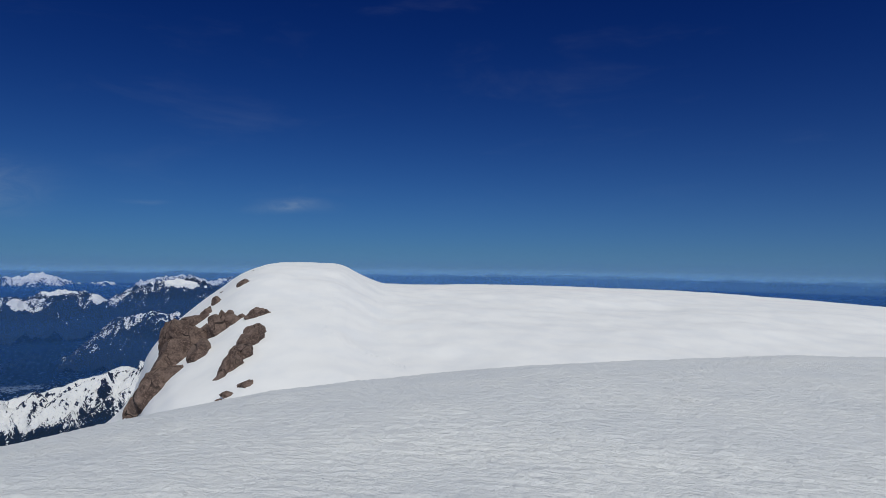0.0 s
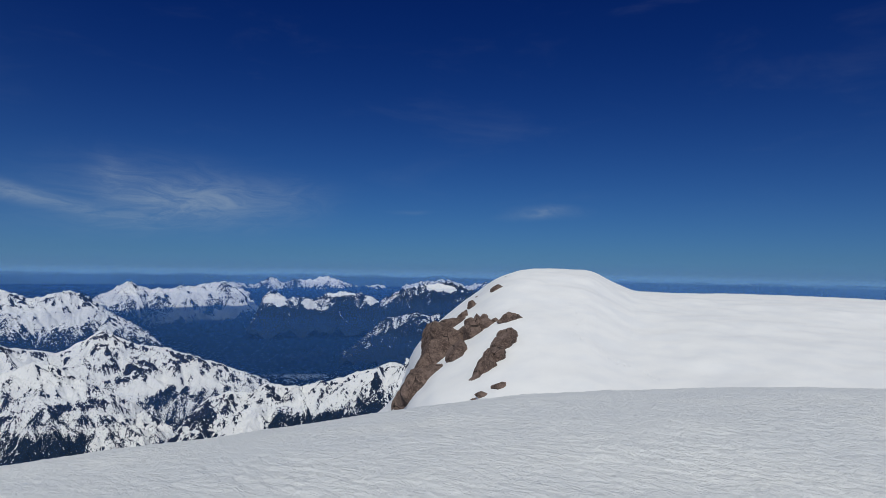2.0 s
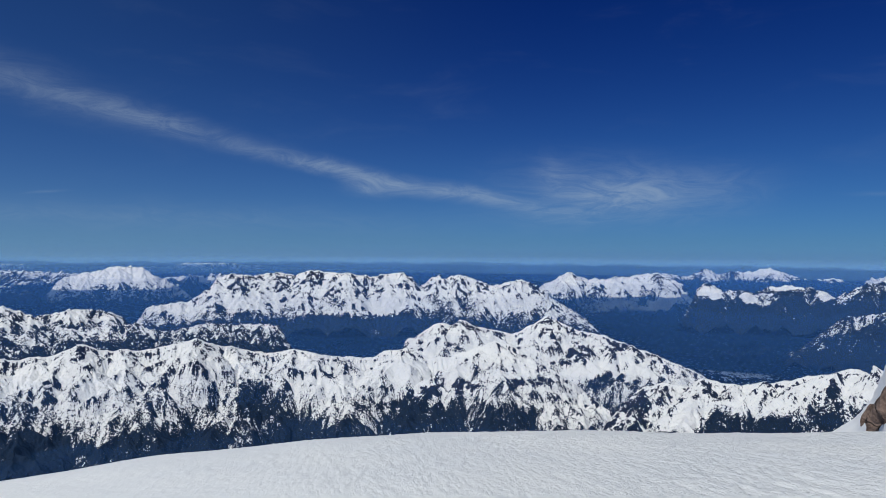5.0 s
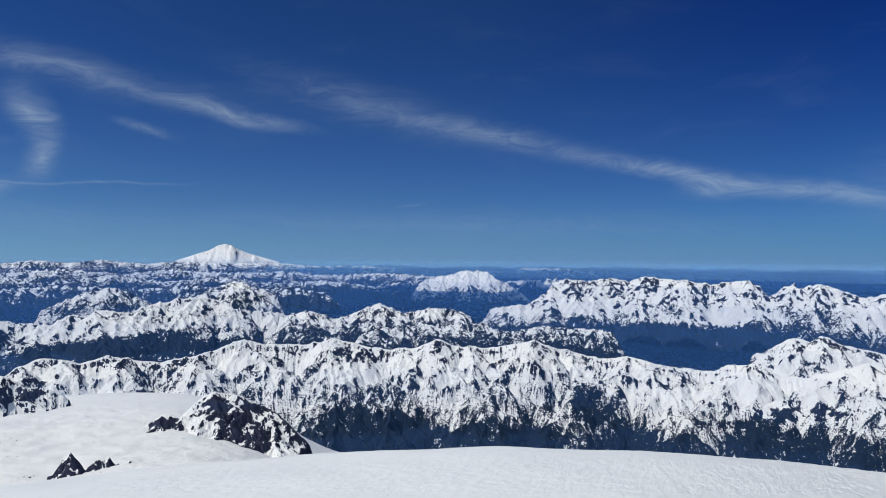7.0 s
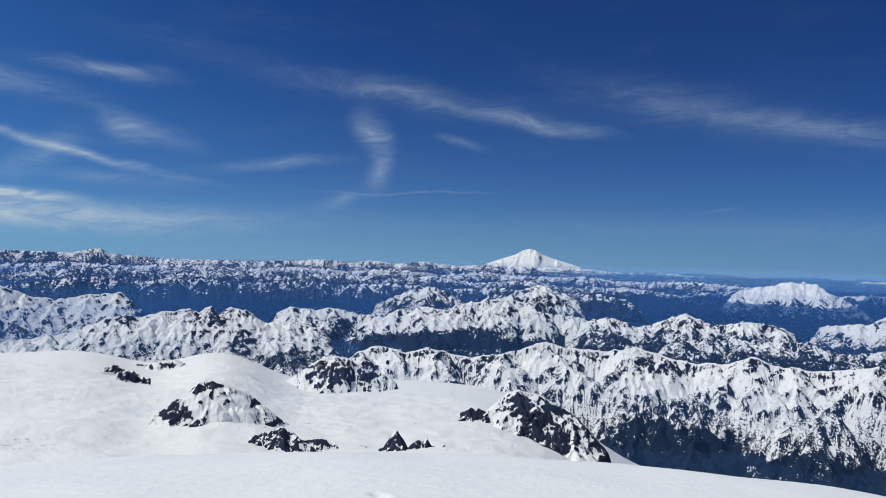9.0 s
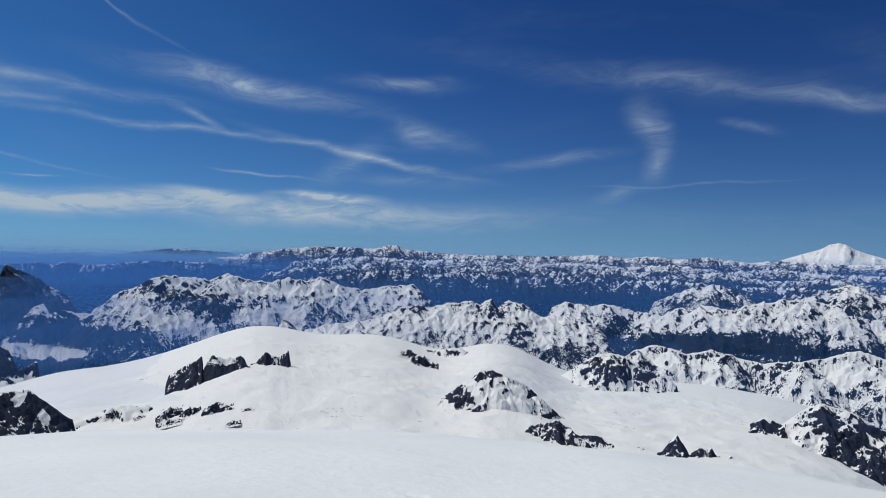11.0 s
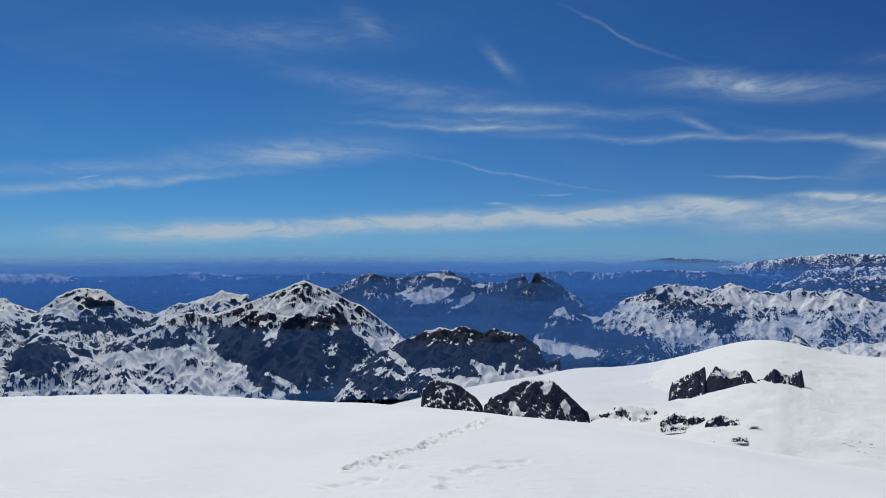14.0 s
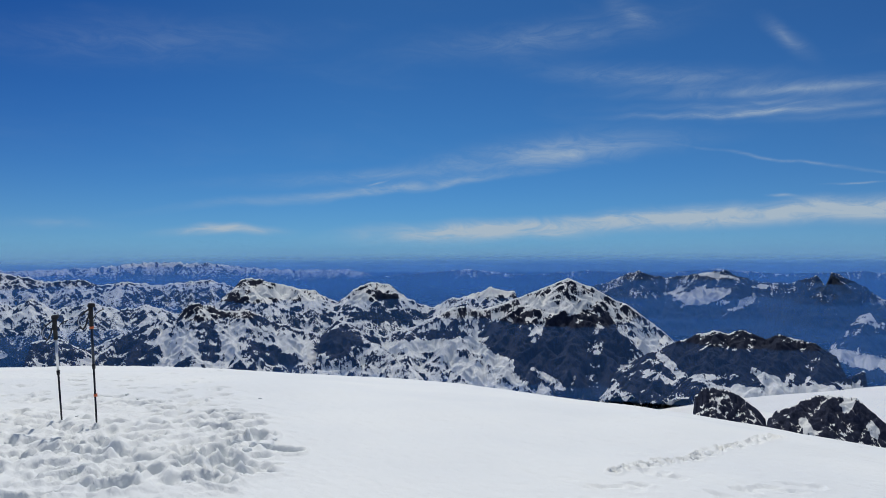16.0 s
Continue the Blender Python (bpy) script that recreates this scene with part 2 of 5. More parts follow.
# ---- land forms ----
class Lattice:
    """Smooth gradient noise on a lattice, for arrays."""

    def __init__(self, seed):
        rng = np.random.RandomState(seed)
        self.perm = np.concatenate([rng.permutation(256)] * 2)
        ang = rng.rand(256) * 2 * np.pi
        self.gx, self.gy = np.cos(ang), np.sin(ang)

    def __call__(self, x, y):
        x, y = np.broadcast_arrays(np.asarray(x, float), np.asarray(y, float))
        xi, yi = np.floor(x).astype(int), np.floor(y).astype(int)
        xf, yf = x - xi, y - yi
        u, v = xf ** 3 * (xf * (xf * 6 - 15) + 10), yf ** 3 * (yf * (yf * 6 - 15) + 10)

        def corner(dx, dy):
            h = self.perm[self.perm[(xi + dx) & 255] + ((yi + dy) & 255)]
            return self.gx[h] * (xf - dx) + self.gy[h] * (yf - dy)

        a = corner(0, 0) * (1 - u) + corner(1, 0) * u
        b = corner(0, 1) * (1 - u) + corner(1, 1) * u
        return (a * (1 - v) + b * v) * 1.5

    def fbm(self, x, y, octaves=5, gain=0.5):
        return sum(gain ** k * self(x * 2 ** k + 17.3 * k, y * 2 ** k - 9.1 * k) for k in range(octaves))

    def ridged(self, x, y, octaves=6, gain=0.55):
        total, weight = 0.0, 1.0
        for k in range(octaves):
            n = 1 - np.abs(self(x * 2 ** k + 31.7 * k, y * 2 ** k + 5.3 * k)) * 1.6
            n = np.clip(n, 0, 1) ** 2 * weight
            total = total + n * gain ** k
            weight = np.clip(n * 1.6, 0.25, 1)
        return total / (1 / (1 - gain))


def smooth(x, lo, hi):
    t = np.clip((x - lo) / (hi - lo), 0, 1)
    return t * t * (3 - 2 * t)


def sheet(name, x, y, z, mat, closed=False, **attributes):
    """A mesh over a grid of rows and columns, with number attributes on its points."""
    rows, cols = z.shape
    mesh = bpy.data.meshes.new(name)
    idx = np.arange(rows * cols).reshape(rows, cols)
    if closed:
        idx = np.concatenate([idx, idx[:, :1]], 1)
    quads = np.stack([idx[:-1, :-1], idx[:-1, 1:], idx[1:, 1:], idx[1:, :-1]], -1).reshape(-1, 4)
    mesh.vertices.add(rows * cols)
    mesh.vertices.foreach_set("co", np.stack([x, y, z], -1).astype(np.float32).ravel())
    n = len(quads)
    mesh.loops.add(4 * n)
    mesh.loops.foreach_set("vertex_index", quads.astype(np.int32).ravel())
    mesh.polygons.add(n)
    mesh.polygons.foreach_set("loop_start", np.arange(0, 4 * n, 4, dtype=np.int32))
    mesh.polygons.foreach_set("use_smooth", np.ones(n, bool))
    mesh.update(calc_edges=True)
    for key, value in attributes.items():
        layer = mesh.attributes.new(key, "FLOAT", "POINT")
        layer.data.foreach_set("value", value.astype(np.float32).ravel())
    mesh.materials.append(mat)
    return new(name, mesh)


def polar(az, r):
    """World x and y of a grid: rows by distance, columns by azimuth from right to left as seen from the eye."""
    a = np.radians(az)[None, :]
    return -np.sin(a) * r, np.cos(a) * r


VALLEY_R = [0, 200, 600, 1000, 1500, 1900, 2300, 3200, 4000, 4950]
VALLEY_EL = [-60, -50, -34, -23, -15.8, -11.3, -8.4, -4.6, -3.0, -1.25]


def valley(r):
    """Height of the valley floors at a distance from the summit."""
    return EYE.z + r * np.tan(np.radians(np.interp(r, VALLEY_R, VALLEY_EL)))


def ground():
    az = np.arange(-180, 180, 0.5)
    r = np.concatenate([np.linspace(60, 1000, 40), np.linspace(1030, 4960, 150)])[:, None]
    x, y = polar(az, r)
    n = Lattice(5)
    z = valley(r) + (n.fbm(x / 300, y / 300, 5) * 30 - 12) * smooth(r, 300, 1200) * (1 - 0.6 * smooth(r, 3000, 4800))
    hill = n.fbm(x / 180, y / 180, 4)
    ob = sheet("ground", x, y, z, FAR_LAND, closed=True, bare=np.full_like(x, 0.1), wood=0.72 - 0.4 * smooth(hill, 0.15, 0.7))
    return tagged(ob, "dark forested valley floors with scattered snow", "ground", kind="structure")


def raise_ridge(z, x, y, az, line, flank, wave, tooth, n):
    """Lift the land to a ridge through (x, y, z) points, with flanks that fall away evenly and are cut by small gullies."""
    run = 0.0
    for p, q in zip(line, line[1:]):
        dx, dy, dz = q[0] - p[0], q[1] - p[1], q[2] - p[2]
        long = math.hypot(dx, dy) + 1e-6
        ends = sorted(math.degrees(math.atan2(-v[0], v[1])) for v in (p, q))
        room = math.degrees(5.0 * wave / math.hypot(p[0], p[1]))
        j0, j1 = np.searchsorted(az, (ends[0] - room, ends[1] + room))
        if j1 > j0:
            px, py = x[:, j0:j1] - p[0], y[:, j0:j1] - p[1]
            t = np.clip((px * dx + py * dy) / long ** 2, 0, 1)
            lat = np.hypot(px - t * dx, py - t * dy)
            s = (run + t * long) / wave
            comb = 1 - 2 * np.abs(n(s * 1.5 + 0.2 * lat / wave, lat / (6 * wave)))
            comb = 0.65 * comb + 0.35 * (1 - 2 * np.abs(n(s * 3.7 + 9, lat / (3 * wave))))
            h = p[2] + t * dz - flank * lat + tooth * smooth(lat, 0, 1.4 * wave) * (comb - 0.6)
            z[:, j0:j1] = np.maximum(z[:, j0:j1], h)
        run += long


def blurred(a, w0, w1):
    """The mean over a box of 2 w + 1 rows and columns."""
    for axis, w in ((0, w0), (1, w1)):
        pad = [(w + 1, w) if k == axis else (0, 0) for k in (0, 1)]
        total = np.cumsum(np.pad(a, pad, "edge"), axis=axis)
        a = (np.take(total, range(2 * w + 1, total.shape[axis]), axis) - np.take(total, range(total.shape[axis] - 2 * w - 1), axis)) / (2 * w + 1)
    return a


def streaks(z, cell_r, cell_a, seed, steps=9):
    """Fine noise drawn out along the line of fall, as gullies and avalanche tracks draw it; mean 0, spread 1."""
    rng = np.random.RandomState(seed)
    rows, cols = z.shape
    grain = 0.8 * (rng.rand(rows, cols) - 0.5) + blurred(rng.rand(rows, cols) - 0.5, 1, 1) + 1.0 * blurred(rng.rand(rows, cols) - 0.5, 3, 3)
    calm = blurred(z, 2, 2)
    gi, gj = np.gradient(calm, axis=0) / cell_r ** 2, np.gradient(calm, axis=1) / cell_a ** 2
    long = np.hypot(gi, gj) + 1e-9
    gi, gj = (gi / long).astype(np.float32), (gj / long).astype(np.float32)
    total = grain.copy()
    for sign in (1.0, -1.0):
        i, j = [v.astype(np.float32) for v in np.mgrid[0:rows, 0:cols]]
        for _ in range(steps):
            ii, jj = np.clip(i + 0.5, 0, rows - 1).astype(np.int32), np.clip(j + 0.5, 0, cols - 1).astype(np.int32)
            at = ii * cols + jj
            i, j = i + sign * 1.3 * gi.ravel()[at], j + sign * 1.3 * gj.ravel()[at]
            ii, jj = np.clip(i + 0.5, 0, rows - 1).astype(np.int32), np.clip(j + 0.5, 0, cols - 1).astype(np.int32)
            total += grain.ravel()[ii * cols + jj]
    return (total - total.mean()) / total.std()


def massif(name, label, crest, rc, foot, seed, mat, spurs=(), marks=(), relief=0.016, slope=0.5, step=0.06, rows=150, rib=0.010,
           gap=3.0, rocky=0.25, woody=0.3, height=1.0, shade_weight=0.3, contrast=0.42, jag=0.14, sweep=0.03, flank=0.8):
    """A mountain whose skyline runs through (azimuth, elevation) points at about rc metres. Its near face comes down to the
    elevation foot; spurs, given the same way or left to chance every gap degrees, branch over it. marks: azimuth, elevation,
    half width, half height, tilt, and how much more bare rock and forest grows there."""
    n, m = Lattice(seed), Lattice(seed + 100)
    rng = random.Random(seed)
    ca, ce = zip(*sorted(crest))
    az = np.arange(ca[0], ca[-1] + step, step)
    lane = math.radians(1.0) * rc
    tall, wave = 1.5 * relief * rc, rib * rc
    el = np.interp(az, ca, ce)
    teeth = 1.5 * m.ridged(az * lane / (5 * wave), 3.3, 5) + 0.6 * m.fbm(az * lane / (1.6 * wave), 8.8, 3)
    el = el + jag * (teeth - teeth.mean() + 0.2)
    far = rc * (1 + sweep * n.fbm(az * lane / (0.28 * rc), 0.5, 3))
    low = min(foot, float(el.min()) - 0.8)
    # both ends sink into the land
    el = el - np.clip(1 - np.minimum(az - az[0], az[-1] - az) / min(1.3, 0.1 * (az[-1] - az[0])), 0, 1) * 0.8 * (el - low)
    wf = rc * (math.tan(radians(-low)) - math.tan(radians(-float(el.max())))) / (slope + math.tan(radians(-low)))
    k = int(rows * 0.94)
    u = np.concatenate([-np.linspace(1, 0, k), np.linspace(0, 1, rows - k + 1)[1:]])[:, None]
    r = far[None, :] + np.where(u < 0, u * wf, u * 0.12 * rc)
    x, y = polar(az, r)
    top = EYE.z + far * np.tan(np.radians(el))
    fall = np.maximum(far[None, :] - r, 0)
    # everything lies on bent ground, so that no ridge runs straight
    bend = 0.6 * wave
    wx = x + bend * n.fbm(x / (3 * wave), y / (3 * wave), 5)
    wy = y + bend * n.fbm(x / (3 * wave) + 31, y / (3 * wave) + 17, 5)
    face = el[None, :] + u * (el - low)[None, :]
    z = EYE.z + r * np.tan(np.radians(face))
    hollow = smooth(fall, 0, 0.9 * wave)
    comb = 1 - 2 * np.abs(n((az * lane)[None, :] / wave * 1.3 + 0.4 * n.fbm(x / (4 * wave), y / (4 * wave), 3), fall / (7 * wave) + 3))
    z = z + hollow * 0.32 * wave * (comb - 0.7) - 0.7 * tall * smooth(fall, 0, 5 * wave)

    def stand(a, e):
        """The place at which a ridge top is seen at this azimuth and elevation."""
        j = int(np.clip((a - az[0]) / step, 0, len(az) - 1))
        e = min(e, float(el[j]) - 0.02)
        q = np.clip((el[j] - (e - math.degrees(0.6 * tall / rc))) / (el[j] - low), 0, 1.1)
        d = float(far[j] - q * wf)
        t = radians(a)
        return (-math.sin(t) * d, math.cos(t) * d, EYE.z + d * math.tan(radians(e)))

    lines = [list(s) for s in spurs]
    at = ca[0] + rng.uniform(0.2, 0.8) * gap
    while gap and at < ca[-1]:
        j = min(len(az) - 1, int((at - az[0]) / step))
        w = max(1, int(0.25 * gap / step))
        j = max(0, j - w) + int(np.argmax(el[max(0, j - w):j + w + 1]))
        if all(abs(float(az[j]) - s[0][0]) > 0.6 * gap for s in spurs):
            a, e, drift, line = float(az[j]), float(el[j]), rng.uniform(-0.6, 0.6), []
            while e > low:
                line.append((a, e))
                e -= (el[j] - low) * rng.uniform(0.16, 0.3)
                drift = 0.6 * drift + rng.uniform(-0.5, 0.5)
                a += drift * gap * 0.3
            lines.append(line + [(a, low)])
        at += gap * rng.uniform(0.6, 1.4)
    for s in lines:
        line = [stand(*p) for p in s]
        raise_ridge(z, wx, wy, az, line, flank, wave, 0.4 * wave, n)
        # side ribs
        sign = 1
        for p, q in zip(line, line[1:]):
            long = math.hypot(q[0] - p[0], q[1] - p[1])
            steps = max(1, int(long / (1.6 * wave)))
            for i in range(steps):
                f = (i + rng.uniform(0.2, 0.8)) / steps
                o = [p[c] + f * (q[c] - p[c]) for c in range(3)]
                turn = math.atan2(q[1] - p[1], q[0] - p[0]) + sign * radians(rng.uniform(35, 70))
                reach = wave * rng.uniform(2.0, 4.5)
                end = (o[0] + math.cos(turn) * reach, o[1] + math.sin(turn) * reach, o[2] - 0.5 * flank * reach)
                raise_ridge(z, wx, wy, az, [(o[0], o[1], o[2] - 0.03 * wave), end], flank * 1.15, 0.6 * wave, 0.35 * wave, m)
                sign = -sign
    rugged = m.ridged(wx / (2.2 * wave), wy / (2.2 * wave), 5, 0.55)
    z = z + np.where(u < 0, smooth(fall, 0, 0.5 * wave), 0) * wave * (0.42 * (rugged - 0.45) + 0.06 * n.fbm(x / (0.3 * wave), y / (0.3 * wave), 3))
    ground_z = valley(r) - 0.012 * rc
    z = np.where(u < 0, z, top[None, :] - (top[None, :] - ground_z) * np.abs(u) ** 0.8)
    cap = EYE.z + r * np.tan(np.radians(el))[None, :]
    soft = 0.0003 * rc
    z = np.where((u < 0) & (u > -0.995), cap - soft * np.logaddexp(0.0, (cap - z) / soft), z)
    dr = np.gradient(z, axis=0) / np.maximum(np.abs(np.gradient(r, axis=0)), 1e-3)
    da = np.gradient(z, axis=1) / (r * np.radians(step))
    dr[k - 2:] = dr[k - 3]
    steep = np.hypot(dr, da)
    # how far a place stands out from the land about it
    mean = blurred(z, max(1, int(1.2 * wave / (wf / k))), max(1, int(1.2 * wave / lane / step)))
    proud = np.clip((z - mean) / (0.5 * wave), -0.7, 1.0)
    proud[k - 2:] = 0
    view = np.degrees(np.arctan2(z - EYE.z, r))
    side, down = (az * lane)[None, :] + 0.5 * z, z - 0.35 * fall
    drawn = streaks(z, wf / k, lane * step, seed)
    broad = m.fbm(side / (7 * wave), down / (5 * wave), 4)
    deep = np.clip((el[None, :] - view) / (el - low)[None, :], 0, 1.2)

    def share(score, part):
        """0.5 where the score leaves this part of the land above it, and more where it is higher."""
        body = score[:k:3, ::5]
        return 0.5 + contrast * (score - np.quantile(body, 1 - part)) / body.std()

    # shade painted as colour: faces turned from the sun get more rock and forest
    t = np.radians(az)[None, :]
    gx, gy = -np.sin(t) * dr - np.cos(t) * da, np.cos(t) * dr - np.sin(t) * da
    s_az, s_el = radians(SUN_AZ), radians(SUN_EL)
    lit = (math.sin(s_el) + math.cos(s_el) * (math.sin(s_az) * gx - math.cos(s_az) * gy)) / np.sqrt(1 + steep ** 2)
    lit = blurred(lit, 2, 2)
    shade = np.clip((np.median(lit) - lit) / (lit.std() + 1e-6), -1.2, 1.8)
    rock = share(shade_weight * shade + 0.9 * smooth(steep, 0.4, 1.6) + 0.5 * proud + 0.34 * drawn + 0.4 * broad - 0.5 * (1 - smooth(fall, 0, 0.8 * wave)), rocky)
    trees = share(height * 2.0 * deep + 0.45 * drawn + 0.5 * broad + 0.35 * proud + 0.5 * shade_weight * shade, woody)
    ragged = 0.45 * n.fbm(side / (3 * wave), down / (3 * wave), 5, 0.6)
    for a0, e0, ha, he, tilt, more_rock, more_wood in marks:
        c, s = math.cos(radians(tilt)), math.sin(radians(tilt))
        p, q = (az - a0)[None, :], view - e0
        d = np.hypot((-p * c + q * s) / ha, (p * s + q * c) / he)
        w = 1 - smooth(d + ragged, 0.65, 1.1)
        rock, trees = rock + more_rock * w, trees + more_wood * w
    # both attributes hold real cover plus the painted shade
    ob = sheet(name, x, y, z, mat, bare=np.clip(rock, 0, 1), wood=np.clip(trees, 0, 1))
    return tagged(ob, label, "mountain", group="mountains round the summit")


GLACIER = [(-4, -19.5), (6, -18.5), (10, -17), (14, -14.2), (18, -12.4), (22, -11.6), (27, -11.2), (29.7, -11.34), (31.6, -11.22), (33.4, -11.17), (35.2, -11.2), (36.9, -11.22), (39.4, -10.12), (40.6, -9.43), (42.2, -8.64), (44.2, -8.61), (46.1, -9.13), (47.5, -9.63), (49.5, -9.19), (51.4, -8.46), (53.3, -8.05), (55.7, -8.05), (58.5, -8.09), (61.3, -7.5), (62.2, -7.08), (64, -7.23), (65.8, -7.7), (67.9, -8.49), (70, -9.33), (73.6, -10.12), (77.8, -10.36), (79.2, -10.72), (81.3, -11.31), (85, -12), (90, -13), (98, -15)]


def glacier_height(az, r):
    """A broad smooth swell of snow: the line of sight meets it at an even slope down to the summit's own flank."""
    ca, ce = zip(*GLACIER)
    el = sum(np.interp(az + d, ca, ce) for d in (-2, -1.2, -0.5, 0, 0.5, 1.2, 2)) / 7
    rc = 900.0
    top = EYE.z + rc * np.tan(np.radians(el))
    low = EYE.z + 330.0 * np.tan(np.radians(-19.5))
    u = np.clip((r - 330.0) / (rc - 330.0), 0, 1)
    return np.where(r < rc, low + (top - low) * u ** 0.92, top - 0.0011 * (r - rc) ** 2)


def glacier_dome():
    az = np.arange(2, 98, 0.1)
    r = np.concatenate([np.linspace(320, 900, 110), np.linspace(910, 1300, 20)])[:, None]
    x, y = polar(az, r)
    n = Lattice(61)
    z = glacier_height(az[None, :], r)
    roll = n.fbm(x / 110, y / 110, 4)
    z = z + (3.2 * roll + 0.9 * n.fbm(x / 18, y / 18, 3)) * (1 - 0.8 * smooth(r, 800, 890)) * smooth(r, 330, 420)
    bare = 0.0 + 0.3 * smooth(n.fbm(x / 40, y / 40, 5) + 0.4 * n.fbm(x / 160, y / 160, 2), 0.25, 0.75)
    ob = sheet("glacier_dome", x, y, z, NEAR_LAND, bare=bare, wood=np.zeros_like(z))
    return tagged(ob, "smooth white glacier dome with dark rock islands", "glacier", kind="structure")


def rock_island(label, az0, el0, half, tall):
    """A jagged rock, half degrees to each side and tall degrees high, standing out of the glacier."""
    seed = int(abs(az0) * 10 + abs(el0) * 100)
    n = Lattice(seed)
    for r0 in np.arange(335, 895, 4.0):
        if glacier_height(az0, r0) >= EYE.z + r0 * math.tan(radians(el0)):
            break
    w, h = float(r0) * math.radians(half), float(r0) * math.radians(tall)
    deep = max(w * 1.1, h * 1.2)
    a = np.linspace(-1.3, 1.3, 46)[None, :]
    b = np.linspace(-1.3, 1.3, 40)[:, None]
    rad = np.hypot(a, b) * (1 + 0.5 * n.fbm(a * 1.3, b * 1.3, 4))
    jagged = n.ridged(a * 1.6 + 3, b * 1.3, 5)
    cliff = smooth(b + 0.3 * n.fbm(a * 2.2, 0.7, 4) + 0.4 * a * a, -0.85, -0.1)
    lump = np.clip(1.12 - rad, 0, 1) ** 0.6 * cliff * (0.8 + 0.3 * jagged) + 0.07 * n.fbm(a * 4, b * 4, 4)
    t = radians(az0)
    px, py = a * w, b * deep
    x = -math.sin(t) * r0 + px * math.cos(t) - py * math.sin(t)
    y = math.cos(t) * r0 + px * math.sin(t) + py * math.cos(t)
    z = glacier_height(np.degrees(np.arctan2(-x, y)), np.hypot(x, y)) - 0.22 * h + lump * h * 1.05
    dz = np.hypot(np.gradient(z, axis=0) / (deep * 2.6 / 40), np.gradient(z, axis=1) / (w * 2.6 / 46))
    bare = 0.1 + 0.55 * smooth(dz, 0.45, 1.1) + 0.34 * n.fbm(a * 2.6 + 1.5 * lump, lump * 3 + b, 4)
    ob = sheet("rock_island", x, y, z, GLACIER_ROCK, bare=np.clip(bare, 0, 1), wood=np.zeros_like(z))
    return tagged(ob, label, "rock", group="rocks in the glacier")


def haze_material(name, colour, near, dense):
    """Haze painted as blue diffuse colour on a see-through sheet: denser with distance."""
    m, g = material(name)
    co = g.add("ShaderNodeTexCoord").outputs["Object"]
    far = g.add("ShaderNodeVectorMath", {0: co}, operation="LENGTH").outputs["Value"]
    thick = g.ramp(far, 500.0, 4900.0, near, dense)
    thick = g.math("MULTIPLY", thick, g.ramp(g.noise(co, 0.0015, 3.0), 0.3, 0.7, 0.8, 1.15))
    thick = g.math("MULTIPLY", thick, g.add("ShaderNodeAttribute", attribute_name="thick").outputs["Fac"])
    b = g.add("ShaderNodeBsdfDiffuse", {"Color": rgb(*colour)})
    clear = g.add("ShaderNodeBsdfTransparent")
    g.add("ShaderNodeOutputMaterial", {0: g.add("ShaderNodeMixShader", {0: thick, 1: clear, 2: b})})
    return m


def haze(reach, rise, mat):
    """One see-through sheet painted as haze: its elevation as seen from the summit, at a row of distances. It thins out
    towards its far rim.
    """
    az = np.arange(-180, 180, 2.0)
    r = np.linspace(reach[0], reach[-1], 60)[:, None]
    x, y = polar(az, r)
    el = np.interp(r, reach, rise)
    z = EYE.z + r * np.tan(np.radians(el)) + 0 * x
    # thicker towards the sun, to imitate forward-scattered light
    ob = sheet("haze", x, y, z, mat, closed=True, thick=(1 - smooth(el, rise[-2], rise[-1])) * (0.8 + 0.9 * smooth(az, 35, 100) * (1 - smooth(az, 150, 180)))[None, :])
    return tagged(ob, "thin blue sheet painted as haze over the far valleys", "haze", kind="stuff")


# ---- the summit snow ----
EDGE_AZ = [-180, -150, -118, -104, -86, -69, -58, -42, -20, 8, 22, 35, 50, 67, 84, 100, 115, 130, 145, 180]
EDGE_EL = [6, 5, 6.3, 7.8, 9.6, 11.4, 13.6, 15.1, 15.8, 16.6, 16.7, 16.4, 16.0, 15.1, 13.9, 12.7, 11.2, 9.7, 8.4, 6]


def dome(x, y):
    """Height of the rounded summit: it bends down ever more steeply away from the eye."""
    r = np.hypot(x, y)
    az = np.degrees(np.arctan2(-x, y))
    edge = sum(np.interp((az + d + 180) % 360 - 180, EDGE_AZ, EDGE_EL) for d in (-8, -4, 0, 4, 8)) / 5
    a = (np.tan(np.radians(edge)) / 2) ** 2 / EYE.z
    turn = 0.45 / a
    return np.where(r < turn, -a * r * r, -a * turn * turn - 0.9 * (r - turn))


def dome_point(az, el):
    """Where the line of sight meets the summit's snow."""
    r = np.arange(2.5, 40, 0.02)
    t = radians(az)
    under = np.nonzero(EYE.z + r * math.tan(radians(el)) <= dome(-math.sin(t) * r, math.cos(t) * r))[0]
    if not len(under):
        return toward(az, el, 20.0)
    p = toward(az, el, float(r[under[0]]))
    return Vector((p.x, p.y, float(dome(p.x, p.y))))


